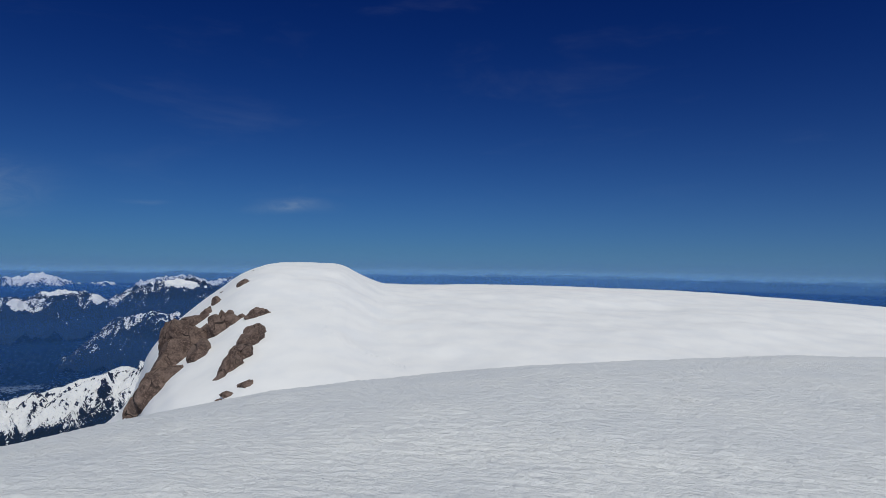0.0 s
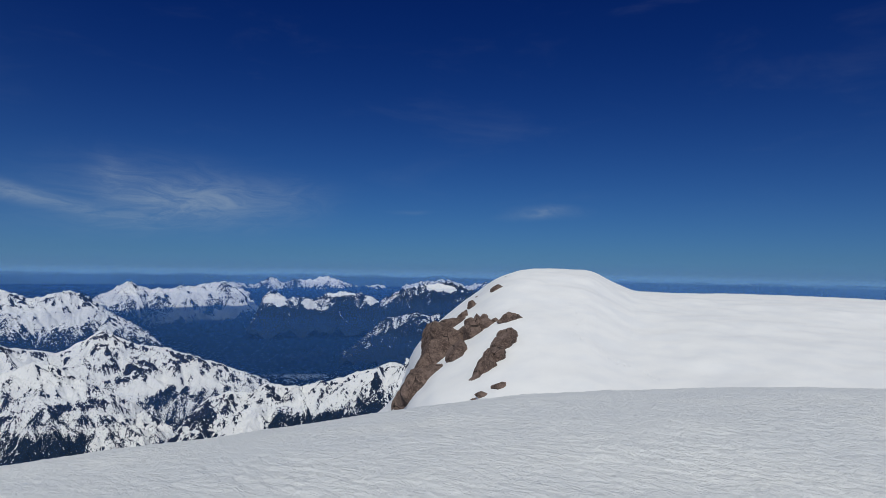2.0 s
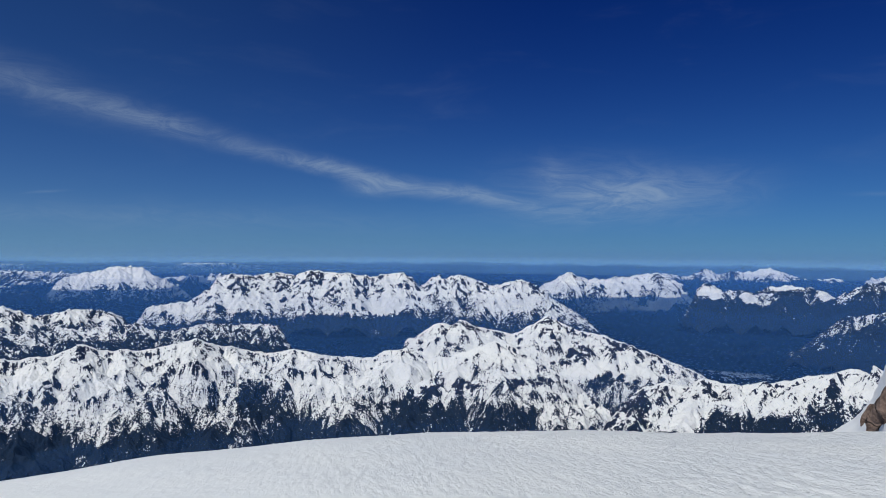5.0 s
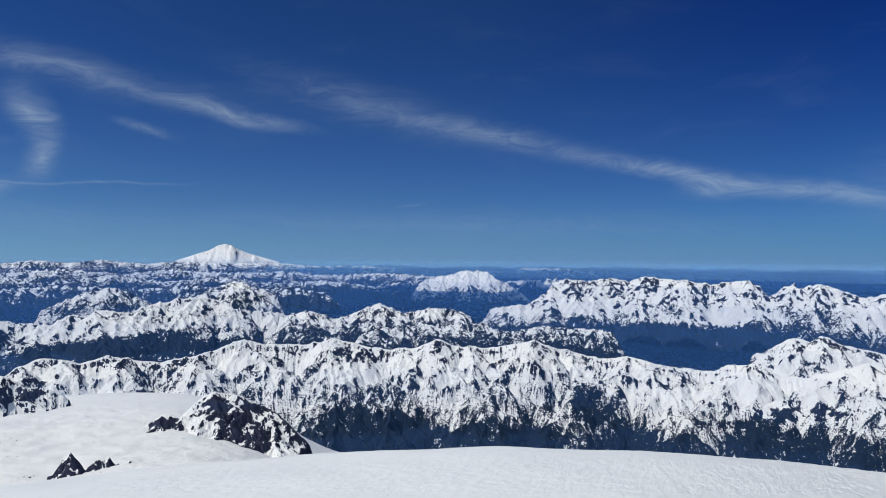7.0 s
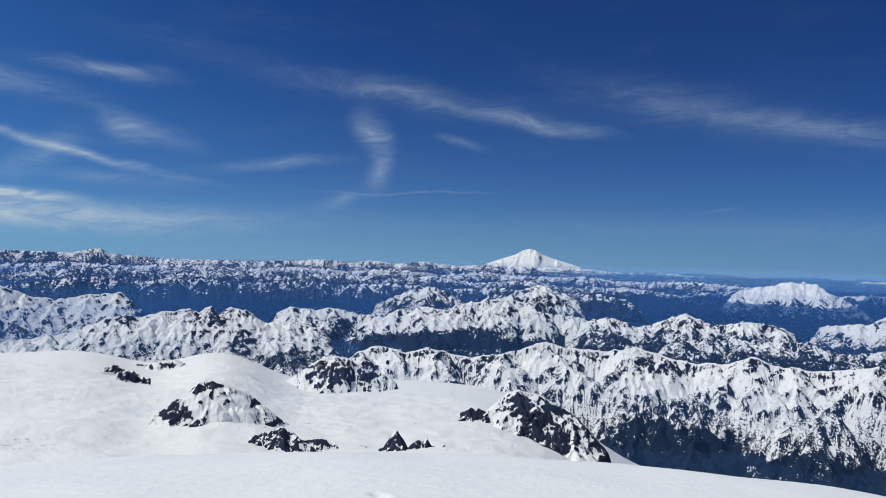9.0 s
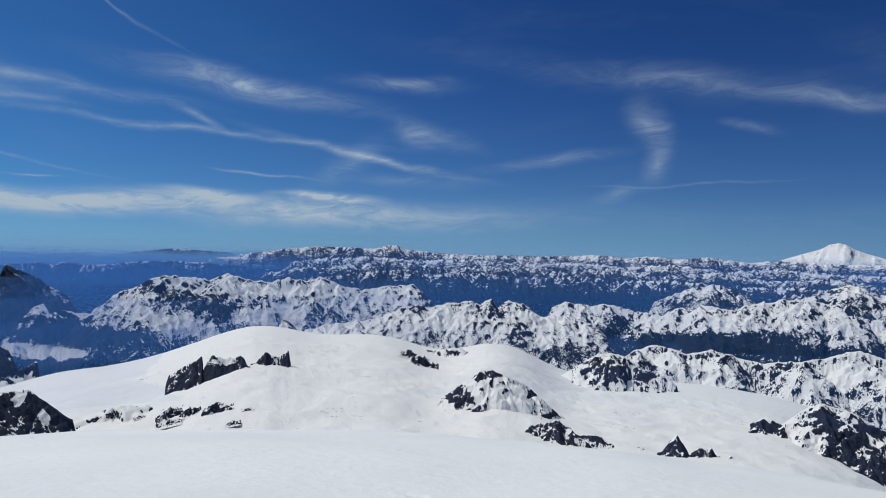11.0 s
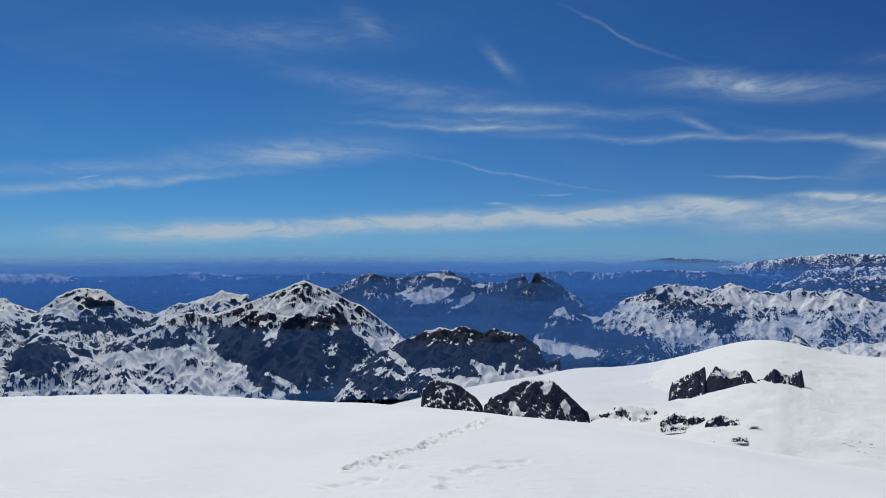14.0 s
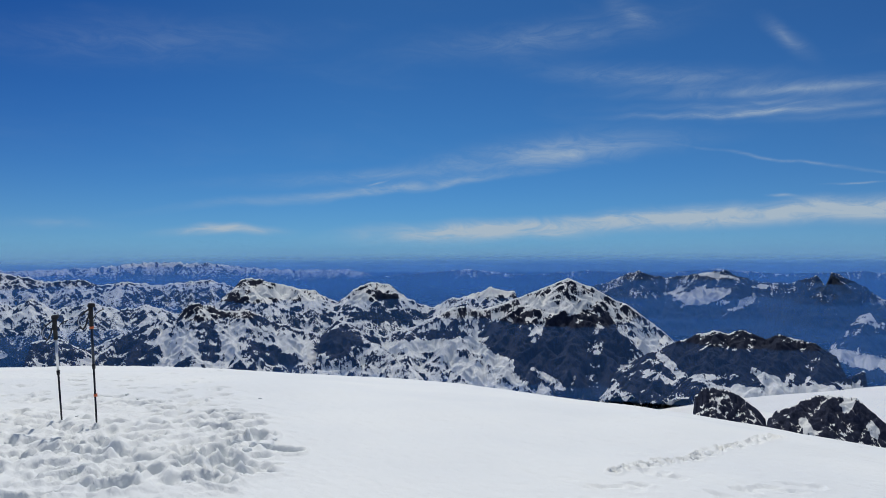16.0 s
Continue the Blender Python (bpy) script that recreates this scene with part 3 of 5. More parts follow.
def footprints():
    """Places, sizes, turns and depths of boot prints: a trodden patch by the poles, a track over the crest, stray ones."""
    rng = random.Random(8)
    got = []
    for _ in range(430):
        az, el = rng.uniform(126, 150), -rng.uniform(8.6, 18.0)
        if az < 129 and el > -13.0 or el < -15.5 and az > 139 and rng.random() < 0.6:
            continue
        got.append((dome_point(az, el), rng.uniform(0.09, 0.19), rng.uniform(0.06, 0.1), rng.uniform(0, 180), rng.uniform(0.025, 0.07)))
    for az, el in ((124.7, -16.4), (130.0, -16.1), (132.1, -15.9), (128.0, -13.9), (128.3, -15.1), (129.8, -18.2), (126.3, -15.2)):
        got.append((dome_point(az, el), 0.17, 0.1, rng.uniform(0, 180), 0.1))
    ways = [((97.1, -18.0), (93.7, -17.1)), ((93.7, -17.1), (91.1, -16.5)), ((91.1, -16.5), (88.8, -15.7)), ((88.8, -15.7), (86.4, -15.1)), ((86.4, -15.1), (84.4, -14.5)), ((84.4, -14.5), (76.0, -14.6))]
    for k, (p, q) in enumerate(ways):
        a, b = dome_point(*p), dome_point(*q)
        along = b - a
        side = Vector((-along.y, along.x, 0)).normalized()
        steps = max(3, int(along.length / (0.085 if k < 5 else 0.4)))
        for i in range(steps):
            c = a + along * ((i + rng.uniform(-0.2, 0.2)) / steps) + side * (rng.uniform(-0.03, 0.03) + (0.045 if i % 2 else -0.045))
            got.append((c, 0.07, 0.04, math.degrees(math.atan2(along.y, along.x)) + rng.uniform(-20, 20), rng.uniform(0.035, 0.075)))
    for az, el in ((93.0, -18.1), (91.5, -18.3), (86.4, -18.3), (85.0, -18.1), (89.2, -18.9), (82.5, -18.0), (97.6, -19.5), (96.0, -19.2), (88.0, -19.6), (50.5, -20.8), (30.2, -19.6)):
        for _ in range(3):
            p = dome_point(az + rng.uniform(-1.2, 1.2), el + rng.uniform(-0.3, 0.3))
            got.append((p, rng.uniform(0.08, 0.14), rng.uniform(0.04, 0.07), rng.uniform(0, 180), rng.uniform(0.008, 0.022)))
    return got


def summit_snow():
    az = np.concatenate([np.arange(-180, 78, 0.36), np.arange(78, 152, 0.18), np.arange(152, 180, 0.5)])
    r = np.concatenate([[0.0], np.linspace(0.15, 3.3, 40), np.geomspace(3.4, 24, 400), np.geomspace(25, 90, 40)])[:, None]
    x, y = polar(az, r)
    n, m = Lattice(11), Lattice(12)
    z = dome(x, y)
    z = z + 0.05 * n.fbm(x / 4, y / 4, 3) * smooth(r, 1, 8)
    # wind ripples, drawn out one way; they die out towards the sunny side
    wild = 1 - 0.85 * smooth(az, -50, 0)[None, :]
    c, s = math.cos(radians(72)), math.sin(radians(72))
    p, q = x * c + y * s, -x * s + y * c
    q = q + 0.05 * n.fbm(x / 1.2, y / 1.2, 2)
    z = z + wild * (0.03 * m.ridged(p / 0.55, q / 0.2, 4) * (0.5 + smooth(n.fbm(x / 3, y / 3, 3), -0.4, 0.5)) + 0.008 * n.fbm(p * 2, q * 7, 3)) + 0.003 * n.fbm(x * 7, y * 7, 3)
    trod = smooth(az, 124, 130)[None, :] * smooth(-r, -11.0, -9.0)
    z = z + trod * (0.025 * n.fbm(x * 2.2, y * 2.2, 4) + 0.011 * n.fbm(x * 8, y * 8, 4))
    for spot, long, wide, turn, deep in footprints():
        far = math.hypot(spot.x, spot.y)
        i0, i1 = np.searchsorted(r[:, 0], (far - 0.6, far + 0.6))
        near = np.nonzero((np.abs(x[i0:i1] - spot.x) < 0.6) & (np.abs(y[i0:i1] - spot.y) < 0.6))
        near = (near[0] + i0, near[1])
        dx, dy = x[near] - spot.x, y[near] - spot.y
        ct, st = math.cos(radians(turn)), math.sin(radians(turn))
        d = np.sqrt(((dx * ct + dy * st) / long) ** 2 + ((dy * ct - dx * st) / wide) ** 2) * (1 + 0.25 * n.fbm(dx * 9 + turn, dy * 9, 2))
        z[near] += -deep * (1 - smooth(d, 0.55, 1.1)) + 0.3 * deep * np.exp(-((d - 1.35) / 0.25) ** 2)
    ob = sheet("summit_snow", x, y, z, SNOW, closed=True, wild=np.maximum(wild + 0 * z, 0.25 * trod))
    return tagged(ob, "wind-rippled white snow on the rounded summit", "snow", kind="structure")


KNOLL_AZ = [-135.0, -122.0, -118.9, -112.9, -106.9, -100.4, -93.5, -86.3, -82.5, -80.3, -79.1, -77.9, -77.1, -76.3, -74.4, -72.1, -70.7, -69.4, -68.5, -67.7, -67.0, -66.0, -65.1, -63.9, -63.1, -62.3, -61.7, -61.4, -61.3, -60.6, -60.2, -59.8, -56.9, -55.0]
KNOLL_EL = [-4.60, -3.40, -2.94, -2.63, -2.33, -2.19, -2.07, -2.10, -2.21, -2.18, -1.72, -1.11, -0.65, -0.47, -0.45, -0.52, -0.73, -1.21, -1.68, -2.28, -2.82, -3.50, -4.17, -5.18, -6.21, -7.06, -8.25, -9.09, -10.36, -11.36, -12.16, -12.66, -15.50, -18.00]


def knoll_top(az):
    el = sum(np.interp(az + d, KNOLL_AZ, KNOLL_EL) for d in (-0.3, 0, 0.3)) / 3
    return el, np.interp(az, [-135, -104, -76, -62, -57], [120, 112, 100, 84, 76])


def knoll_height(az, r):
    el, rc = knoll_top(az)
    top = EYE.z + rc * np.tan(np.radians(el))
    foot, r0 = -7.6 - 2.2 * smooth(az, -80, -62), 36.0
    u = np.clip((r - r0) / (rc - r0), -0.3, 1)
    front = foot + (top - foot) * np.where(u > 0, np.sin(np.clip(u, 0, 1) * np.pi / 2) ** 1.15, u)
    back = top - 0.012 * (r - rc) ** 2
    return np.where(r < rc, front, back)


def snow_knoll():
    az = np.arange(-135, -55.4, 0.1)
    r = np.concatenate([np.linspace(26, 120, 150), np.linspace(121, 170, 16)])[:, None]
    x, y = polar(az, r)
    n = Lattice(21)
    z = knoll_height(az[None, :], r)
    z = z + (0.5 * n.fbm(x / 18, y / 18, 4) + 0.03 * n.fbm(x / 2.5, y / 2.5, 3)) * smooth(r, 30, 45) * (1 - smooth(r, 90, 100) * 0.7)
    ob = sheet("snow_knoll", x, y, z, KNOLL_SNOW)
    return tagged(ob, "smooth white snow knoll with brown rock outcrops showing through", "knoll", kind="structure")


def knoll_point(az, el):
    for r in np.arange(36, 118, 0.25):
        if knoll_height(az, r) >= EYE.z + r * math.tan(radians(el)):
            return toward(az, el, float(r))
    return toward(az, el, float(knoll_top(az)[1]))


def boulder_into(bm, centre, size, seed, level=4, lean=0.0):
    """A fractured lump of rock: a ball cut by chance planes, then roughened."""
    rng = random.Random(seed)
    got = bmesh.ops.create_icosphere(bm, subdivisions=level, radius=1.0)["verts"]
    cuts = []
    for _ in range(10):
        d = Vector((rng.gauss(0, 1), rng.gauss(0, 1), rng.gauss(0, 1))).normalized()
        cuts.append((d, rng.uniform(0.5, 0.82)))
    turn = Matrix.Rotation(radians(lean), 3, "Y")
    for v in got:
        p = v.co.normalized()
        for d, h in cuts:
            over = p.dot(d) - h
            if over > 0:
                p -= d * over
        p *= 1 + 0.15 * noise.fractal(p * 2.2 + Vector((seed, 0, 0)), 0.9, 2.1, 5)
        v.co = centre + turn @ Vector((p.x * size[0], p.y * size[1], p.z * size[2]))


def rock_outcrop(label, lumps, seed, name="rock_outcrop"):
    """Lumps: azimuth, elevation, half width, half height in metres, lean. Several lumps make one outcrop of parts."""
    places = [knoll_point(az, el) for az, el, *_ in lumps]
    mid = sum(places, Vector()) / len(places)
    facing = Matrix.Rotation(math.atan2(-mid.x, mid.y), 4, "Z")
    inv = facing.to_3x3().inverted()
    made = []
    for k, (p, (az, el, w, h, lean)) in enumerate(zip(places, lumps)):
        bm = bmesh.new()
        boulder_into(bm, inv @ (p - mid) + Vector((0.05 * w, -0.5 * w, -0.05 * w)), (w * 0.95, max(w, h) * 0.66, h * 0.97), seed * 7 + k, 4 if w > 0.6 else 3, lean)
        mesh = bpy.data.meshes.new("rock")
        bm.to_mesh(mesh)
        bm.free()
        mesh.materials.append(ROCK)
        made.append(new("rock" if len(lumps) > 1 else name, mesh))
    if len(made) == 1:
        ob = made[0]
    else:
        ob = new(name)
        for part_ob in made:
            part_ob.parent = ob
    ob.matrix_world = Matrix.Translation(mid) @ facing
    return tagged(ob, label, "rock", group="rocks on the snow knoll")


ground()
summit_snow()
snow_knoll()
# ---- rocks on the knoll ----
rock_outcrop("tall brown volcanic rock face breaking through steep snow", [(-65.25, -5.58, 1.95, 2.05, 20), (-64.75, -6.63, 2.64, 2.59, 28), (-64.25, -7.68, 2.64, 2.81, 30), (-63.65, -8.72, 2.30, 2.81, 32), (-63.25, -9.75, 1.84, 2.59, 32), (-62.55, -10.66, 1.38, 2.27, 34), (-61.65, -11.57, 0.92, 1.84, 36), (-60.75, -11.79, 0.63, 1.51, 15), (-65.75, -8.09, 1.09, 1.73, 22), (-66.15, -6.20, 0.80, 1.51, 15)], 3, "rock_outcrop")
rock_outcrop("leaning brown rock rib half buried in snow", [(-70.25, -6.35, 1.15, 1.00, 40), (-69.65, -7.10, 1.10, 1.70, 40), (-69.05, -7.95, 1.00, 2.00, 38), (-68.35, -8.89, 0.80, 1.70, 36), (-67.75, -9.56, 0.55, 1.00, 36)], 4, "rock_outcrop")
rock_outcrop("angular brown rock block set in steep snow", [(-67.05, -3.92, 1.00, 0.96, 0)], 5, "boulder")
rock_outcrop("dark brown rock block beside the rock face", [(-66.25, -4.83, 0.89, 1.18, 10)], 6, "boulder")
rock_outcrop("broad brown rock block wedged in snow", [(-67.05, -6.11, 1.33, 1.70, 10)], 7, "boulder")
rock_outcrop("cluster of brown rocks showing through snow", [(-67.55, -5.05, 0.89, 0.96, 0), (-68.35, -5.36, 0.89, 0.89, 0), (-68.05, -4.76, 0.52, 0.52, 0)], 8, "rock_outcrop")
rock_outcrop("low slanting brown rock lying in snow", [(-70.05, -4.69, 1.41, 0.74, -22)], 9, "boulder")
rock_outcrop("small brown stone beside a slanting rock", [(-69.05, -4.93, 0.44, 0.41, 0)], 10, "stone")
rock_outcrop("lone rounded brown rock near the knoll top", [(-69.15, -2.42, 1.26, 0.96, -10)], 23, "boulder")
rock_outcrop("tiny dark stone near the knoll edge", [(-67.45, -2.96, 0.41, 0.22, 0)], 12, "stone")
rock_outcrop("tiny dark stone on the snow crest", [(-69.75, -1.20, 0.26, 0.15, 0)], 13, "stone")
rock_outcrop("small dark stone on smooth snow", [(-69.65, -10.29, 0.67, 0.33, -15)], 14, "boulder")
rock_outcrop("small rough stone on smooth snow", [(-68.15, -11.03, 0.55, 0.37, -15)], 15, "stone")
rock_outcrop("pebble-sized dark stone on smooth snow", [(-67.55, -11.50, 0.30, 0.18, 0)], 16, "stone")


# ---- mountains, from the nearest to the farthest ----
massif("mountain_ridge", "snowy spur with dark cliffs dropping into forest", [(-68.3, -13.81), (-65.7, -11.06), (-63.1, -9.2), (-61, -8.24), (-60.8, -8.97), (-60.2, -8.6), (-59.6, -8.5), (-58.8, -8.9), (-57.8, -9.17), (-56.9, -9.31), (-55.9, -9.72), (-54.2, -10.12), (-54.1, -9.93), (-52.4, -10.6), (-51.7, -10.43), (-50.6, -10.31), (-49.3, -10.31), (-48.5, -10.86), (-46.5, -10.69), (-44.6, -11.4), (-42.7, -13.46), (-40.8, -15.89)], 1200, -16.5, 31, NEAR_LAND,
       spurs=[[(-49.3, -10.31), (-48.9, -11.8), (-48, -13.65), (-46.6, -15.91)], [(-58.8, -8.9), (-56.5, -11.08), (-55.1, -13.42)], [(-54.1, -9.93), (-52.2, -11.71), (-50.9, -14.48)], [(-46.9, -10.77), (-44.9, -12.32), (-43, -14.6)], [(-58.7, -8.75), (-56.1, -10.02), (-54, -11.82)]],
       marks=[(-44.6, -13.5, 2.1, 1.8, 20, .5, .1), (-54.2, -13.5, 2.8, 1.1, 0, .3, .4), (-58.4, -12.1, 1.4, 2.1, 0, .3, .3), (-51.1, -13.6, 1.4, 1.4, 0, -.1, .4), (-48.4, -13.2, 0.92, 1.8, 0, -.4, -.3), (-55.4, -12.8, 2.8, 0.92, 10, .3, .3), (-59.5, -11.5, 1.8, 1.4, 0, .2, .2)], gap=3, woody=0.38, rocky=0.28)
massif("mountain_ridge", "long snow-covered ridge with dark forested cliffs below", [(-44.6, -14.58), (-41.7, -12.77), (-39.8, -11.39), (-37.9, -10.23), (-36, -9.29), (-34.2, -8.21), (-32.9, -7.87), (-31.1, -8.51), (-28.9, -9.25), (-27.2, -9.36), (-26.2, -8.84), (-25.2, -8.54), (-23.4, -8.8), (-22.4, -9.26), (-21, -9.28), (-19.8, -9.23), (-17.6, -8.91), (-15.8, -8.5), (-13.5, -8.77), (-11.2, -8.26), (-9.8, -7.97), (-8.2, -7.45), (-6, -7.92), (-4.1, -8.19), (-1.2, -7.98), (-0.5, -7.56), (0.2, -7.42), (1.6, -8.13), (3.6, -8.36), (6.4, -7.96), (8.8, -7.38), (10.7, -7.83), (13.1, -7.68), (14.5, -7.68), (16, -7.39), (16.9, -7.46), (18.3, -8.05), (20.3, -8.56), (22.2, -8.77), (24.1, -8.51), (26, -8.05), (27.9, -8.42), (30.2, -7.9), (31.6, -8.34), (33.4, -9.45), (35.2, -11.2)], 1500, -17, 32, NEAR_LAND,
       spurs=[[(0.2, -7.51), (-0.8, -9.3), (-2.7, -11.61), (-4.6, -13.86), (-6.6, -16.49)], [(0.4, -7.61), (1.9, -9.3), (4.5, -10.78), (7.3, -12.02), (9.7, -13.75), (11.1, -15.9)], [(-8.2, -7.5), (-5.6, -9.71), (-4.4, -11.58), (-5.1, -13.85)], [(-15.8, -8.54), (-14.9, -9.94), (-12.2, -11.34), (-10.3, -13.45), (-8.9, -15.95)], [(-16.5, -8.69), (-18.9, -10.96), (-20.6, -13.22)], [(-24.9, -8.67), (-22.7, -10.34), (-20.4, -12.81), (-19.3, -15.67)], [(-32.9, -7.96), (-33.3, -9.92), (-34, -12.18), (-34.8, -14.85)], [(-25.1, -8.67), (-23, -10.77), (-21.3, -12.7), (-19.5, -14.52)], [(-31.5, -8.61), (-27.7, -11.04), (-26.1, -13.08), (-24.5, -15.44)], [(-33.5, -8.2), (-37, -11.36), (-39.9, -13.66)], [(6.4, -8.05), (7.4, -9.72), (9.2, -11.05)], [(15.9, -7.6), (14.3, -9.07), (12, -10.28)]],
       marks=[(5.4, -15.2, 6.9, 2.1, 0, .3, .6), (-6.1, -15.6, 5.5, 1.6, 0, .3, .5), (-13.1, -12.4, 2.5, 1.6, -25, .35, .6), (-17.6, -15.4, 3.7, 1.4, 0, .3, .5), (-25.5, -14.2, 2.5, 2.1, 25, .6, .5), (7.4, -10.2, 2.8, 1.1, 0, -.4, -.4), (-29.0, -11.8, 4.1, 0.64, 12, .35, .1), (-26.4, -10.1, 2.8, 1.4, 10, -.35, -.5), (-29.5, -14.1, 2.8, 1.6, 20, .5, .4), (-34.3, -14.4, 2.8, 1.4, 0, .5, .4), (-31.6, -11.6, 6.9, 0.55, 5, .35, 0), (15.9, -8.9, 2.1, 1.4, 0, -.3, -.5), (26.9, -10.0, 4.1, 1.8, 0, -.2, -.9), (15.4, -9.9, 1.8, 0.83, 25, .45, 0)], gap=3.2, woody=0.41, rocky=0.21, rows=220, step=0.05, relief=0.018)
massif("mountain_ridge", "broad snowy peak with a long shoulder", [(-52.7, -11.23), (-50.3, -10.38), (-47.9, -9.27), (-45.4, -8.37), (-43.5, -7.78), (-41.6, -7.13), (-39.7, -6.76), (-38.3, -6.3), (-37.1, -5.64), (-36, -6.39), (-35.1, -6.84), (-34.2, -7.21), (-32.4, -7), (-30.6, -6.52), (-29.8, -6.1), (-29.1, -6.68), (-28, -6.48), (-26.8, -7.07), (-26, -7.7), (-25.5, -7.68), (-24.4, -8.72), (-23.9, -8.87)], 1850, -13, 33, NEAR_LAND,
       spurs=[[(-29.8, -6.15), (-29.3, -7.57), (-28.1, -8.87)], [(-37.1, -5.69), (-36, -7.22), (-34.7, -9.04)], [(-37.8, -5.92), (-39.3, -8.16), (-41.7, -10.02), (-44.1, -11.4)], [(-41.6, -7.18), (-44, -9.08), (-46.9, -10.45)], [(-29.8, -6.15), (-31.9, -7.63), (-33.3, -8.33)]],
       marks=[(-39.7, -8.9, 3.2, 0.64, 18, .35, 0), (-37.1, -7.5, 1.4, 0.64, 20, .4, 0), (-40.7, -11.4, 2.8, 0.92, 20, .35, .2), (-47.4, -9.5, 2.3, 0.64, 20, .1, .3), (-30.6, -7.8, 2.8, 0.74, 0, -.2, -.4), (-40.7, -10.0, 2.8, 0.83, 20, -.4, -.4)], gap=2.6, woody=0.28, rocky=0.28, relief=0.013, rib=0.008)
massif("mountain_ridge", "pointed dark rock spur falling from the snow basin", [(9.4, -17.43), (11, -15.57), (12.5, -13.96), (13.9, -12.93), (15.4, -12.07), (16.8, -11.47), (18.5, -11.33), (19.7, -12.04), (20.9, -13.11), (22.1, -12.75), (23.5, -13.49), (24.9, -14.56), (26.3, -16.1), (27.7, -17.59)], 640, -19, 57, GLACIER_ROCK,
       spurs=[[(18.5, -11.33), (17.8, -13.14), (18.7, -15.86)], [(16.8, -11.47), (15.4, -13.98), (14.8, -17.07)], [(13.9, -12.93), (13.4, -15.25), (12.9, -17.42)], [(22.1, -12.75), (23.5, -14.57), (25.8, -16.32)], [(20.9, -13.11), (21.1, -15), (22, -17.22)]],
       marks=[(15.8, -14.7, 2.5, 2.5, 35, .7, .1), (18.3, -12.5, 1.4, 0.83, 20, .5, 0), (22.3, -13.3, 2.1, 0.64, -20, .5, 0), (20.1, -15.9, 1.8, 1.4, 0, -.2, -.6), (24.9, -15.9, 1.8, 0.92, 0, .2, -.4), (18.7, -14.5, 0.92, 1.1, 0, -.4, -.6)], gap=2.2, relief=0.012, step=0.05, woody=0.01, rocky=0.28)
massif("mountain_ridge", "white serrated ridge with parallel snow gullies", [(32.9, -8.96), (33.6, -7.99), (34.8, -6.99), (35.9, -6.34), (37.6, -5.94), (39.9, -6.02), (40.6, -5.28), (42.3, -4.71), (43.3, -5.45), (43.8, -4.7), (44.7, -5.25), (45.4, -4.88), (47.6, -5.17), (49, -5.53), (50, -5.35), (51, -5.46), (52.9, -6.29), (54.8, -6.68), (56.7, -6.88), (59.5, -7.48), (61.3, -6.47), (62.2, -8.14), (63.9, -7.48)], 1900, -10.6, 35, NEAR_LAND,
       spurs=[[(50, -5.35), (52.4, -7.24), (54.7, -8.66)], [(47.6, -5.26), (50, -7.21), (51.9, -8.65)], [(45.4, -4.93), (47.1, -7.16), (48, -9.07)], [(43.8, -4.75), (45.6, -6.66), (47.1, -8.58)], [(40.6, -5.33), (43.2, -7.54), (44.6, -9)], [(40.6, -5.33), (39.4, -7.42), (38.5, -8.78)], [(37.6, -5.94), (37.5, -7.81), (37.5, -9.66)], [(35.9, -6.34), (35.7, -8.19)]],
       marks=[(43.3, -5.6, 0.74, 1, -40, .5, .1), (50.2, -5.6, 1.4, 0.46, -20, .45, 0), (37.5, -9.0, 2.8, 0.83, 0, .2, .4), (41.3, -7.5, 0.92, 1.4, -40, .3, .2), (47.1, -6.4, 2.8, 0.74, 0, -.4, -.5), (39.4, -6.7, 1.8, 0.74, 0, -.3, -.4)], gap=1.6, woody=0.2, rocky=0.15, contrast=0.3, relief=0.008, rib=0.006)
massif("mountain_ridge", "dark ridge streaked with snow above a forested valley", [(47.6, -6.22), (49.1, -4.81), (50.5, -3.59), (52.4, -3.66), (54.8, -4.17), (56.7, -3.71), (58.1, -3.06), (59.3, -3.49), (60.9, -3.17), (62.3, -3.51), (64.1, -3.28), (65.6, -2.82), (67.1, -3.37), (68.8, -3.06), (70.5, -2.96), (72.1, -3.57), (74.1, -4.55), (75.6, -5.79), (77.5, -5.52), (78.2, -5.75), (78.7, -4.94), (79.2, -5.29), (79.6, -5.45), (80.6, -6.72), (80.6, -6.21), (82, -8.39)], 2500, -8.6, 36, MID_LAND,
       spurs=[[(65.6, -2.92), (66.3, -4.88), (66.7, -7.14)], [(70.5, -3.05), (72.9, -4.79), (75.2, -6.44)], [(68.8, -3.15), (70.9, -5.26), (72.9, -6.95)], [(78.7, -4.98), (79.3, -6.28)], [(62.3, -3.51), (63.2, -5.36)], [(58.1, -3.1), (59.5, -4.9)], [(65.6, -2.92), (69.2, -5.74), (71.7, -7.43)], [(54.8, -4.22), (55.7, -5.6)]],
       marks=[(69.0, -6.9, 3.2, 0.92, -12, -.3, -.6), (68.8, -4.9, 5.1, 0.64, -20, .3, .5), (66.2, -5.6, 1, 1.4, 0, .4, .4), (77.5, -7.2, 6, 1, -8, .1, .8), (78.7, -8.5, 2.8, 0.6, -8, -.6, -1.4), (77.8, -9.6, 5.1, 0.92, -8, .1, .7), (63.6, -4.1, 4.1, 0.55, 0, -.4, -.7), (58.6, -4.2, 3.2, 0.64, 0, -.3, -.5), (52.4, -4.6, 3.2, 0.74, 0, -.2, -.4), (62.2, -6.3, 3.2, 0.83, 0, -.3, -.6), (72.9, -5.2, 4.1, 0.37, -28, -.3, -.5)], gap=2.2, woody=0.42, rocky=0.2, contrast=0.3, relief=0.009, rib=0.005)
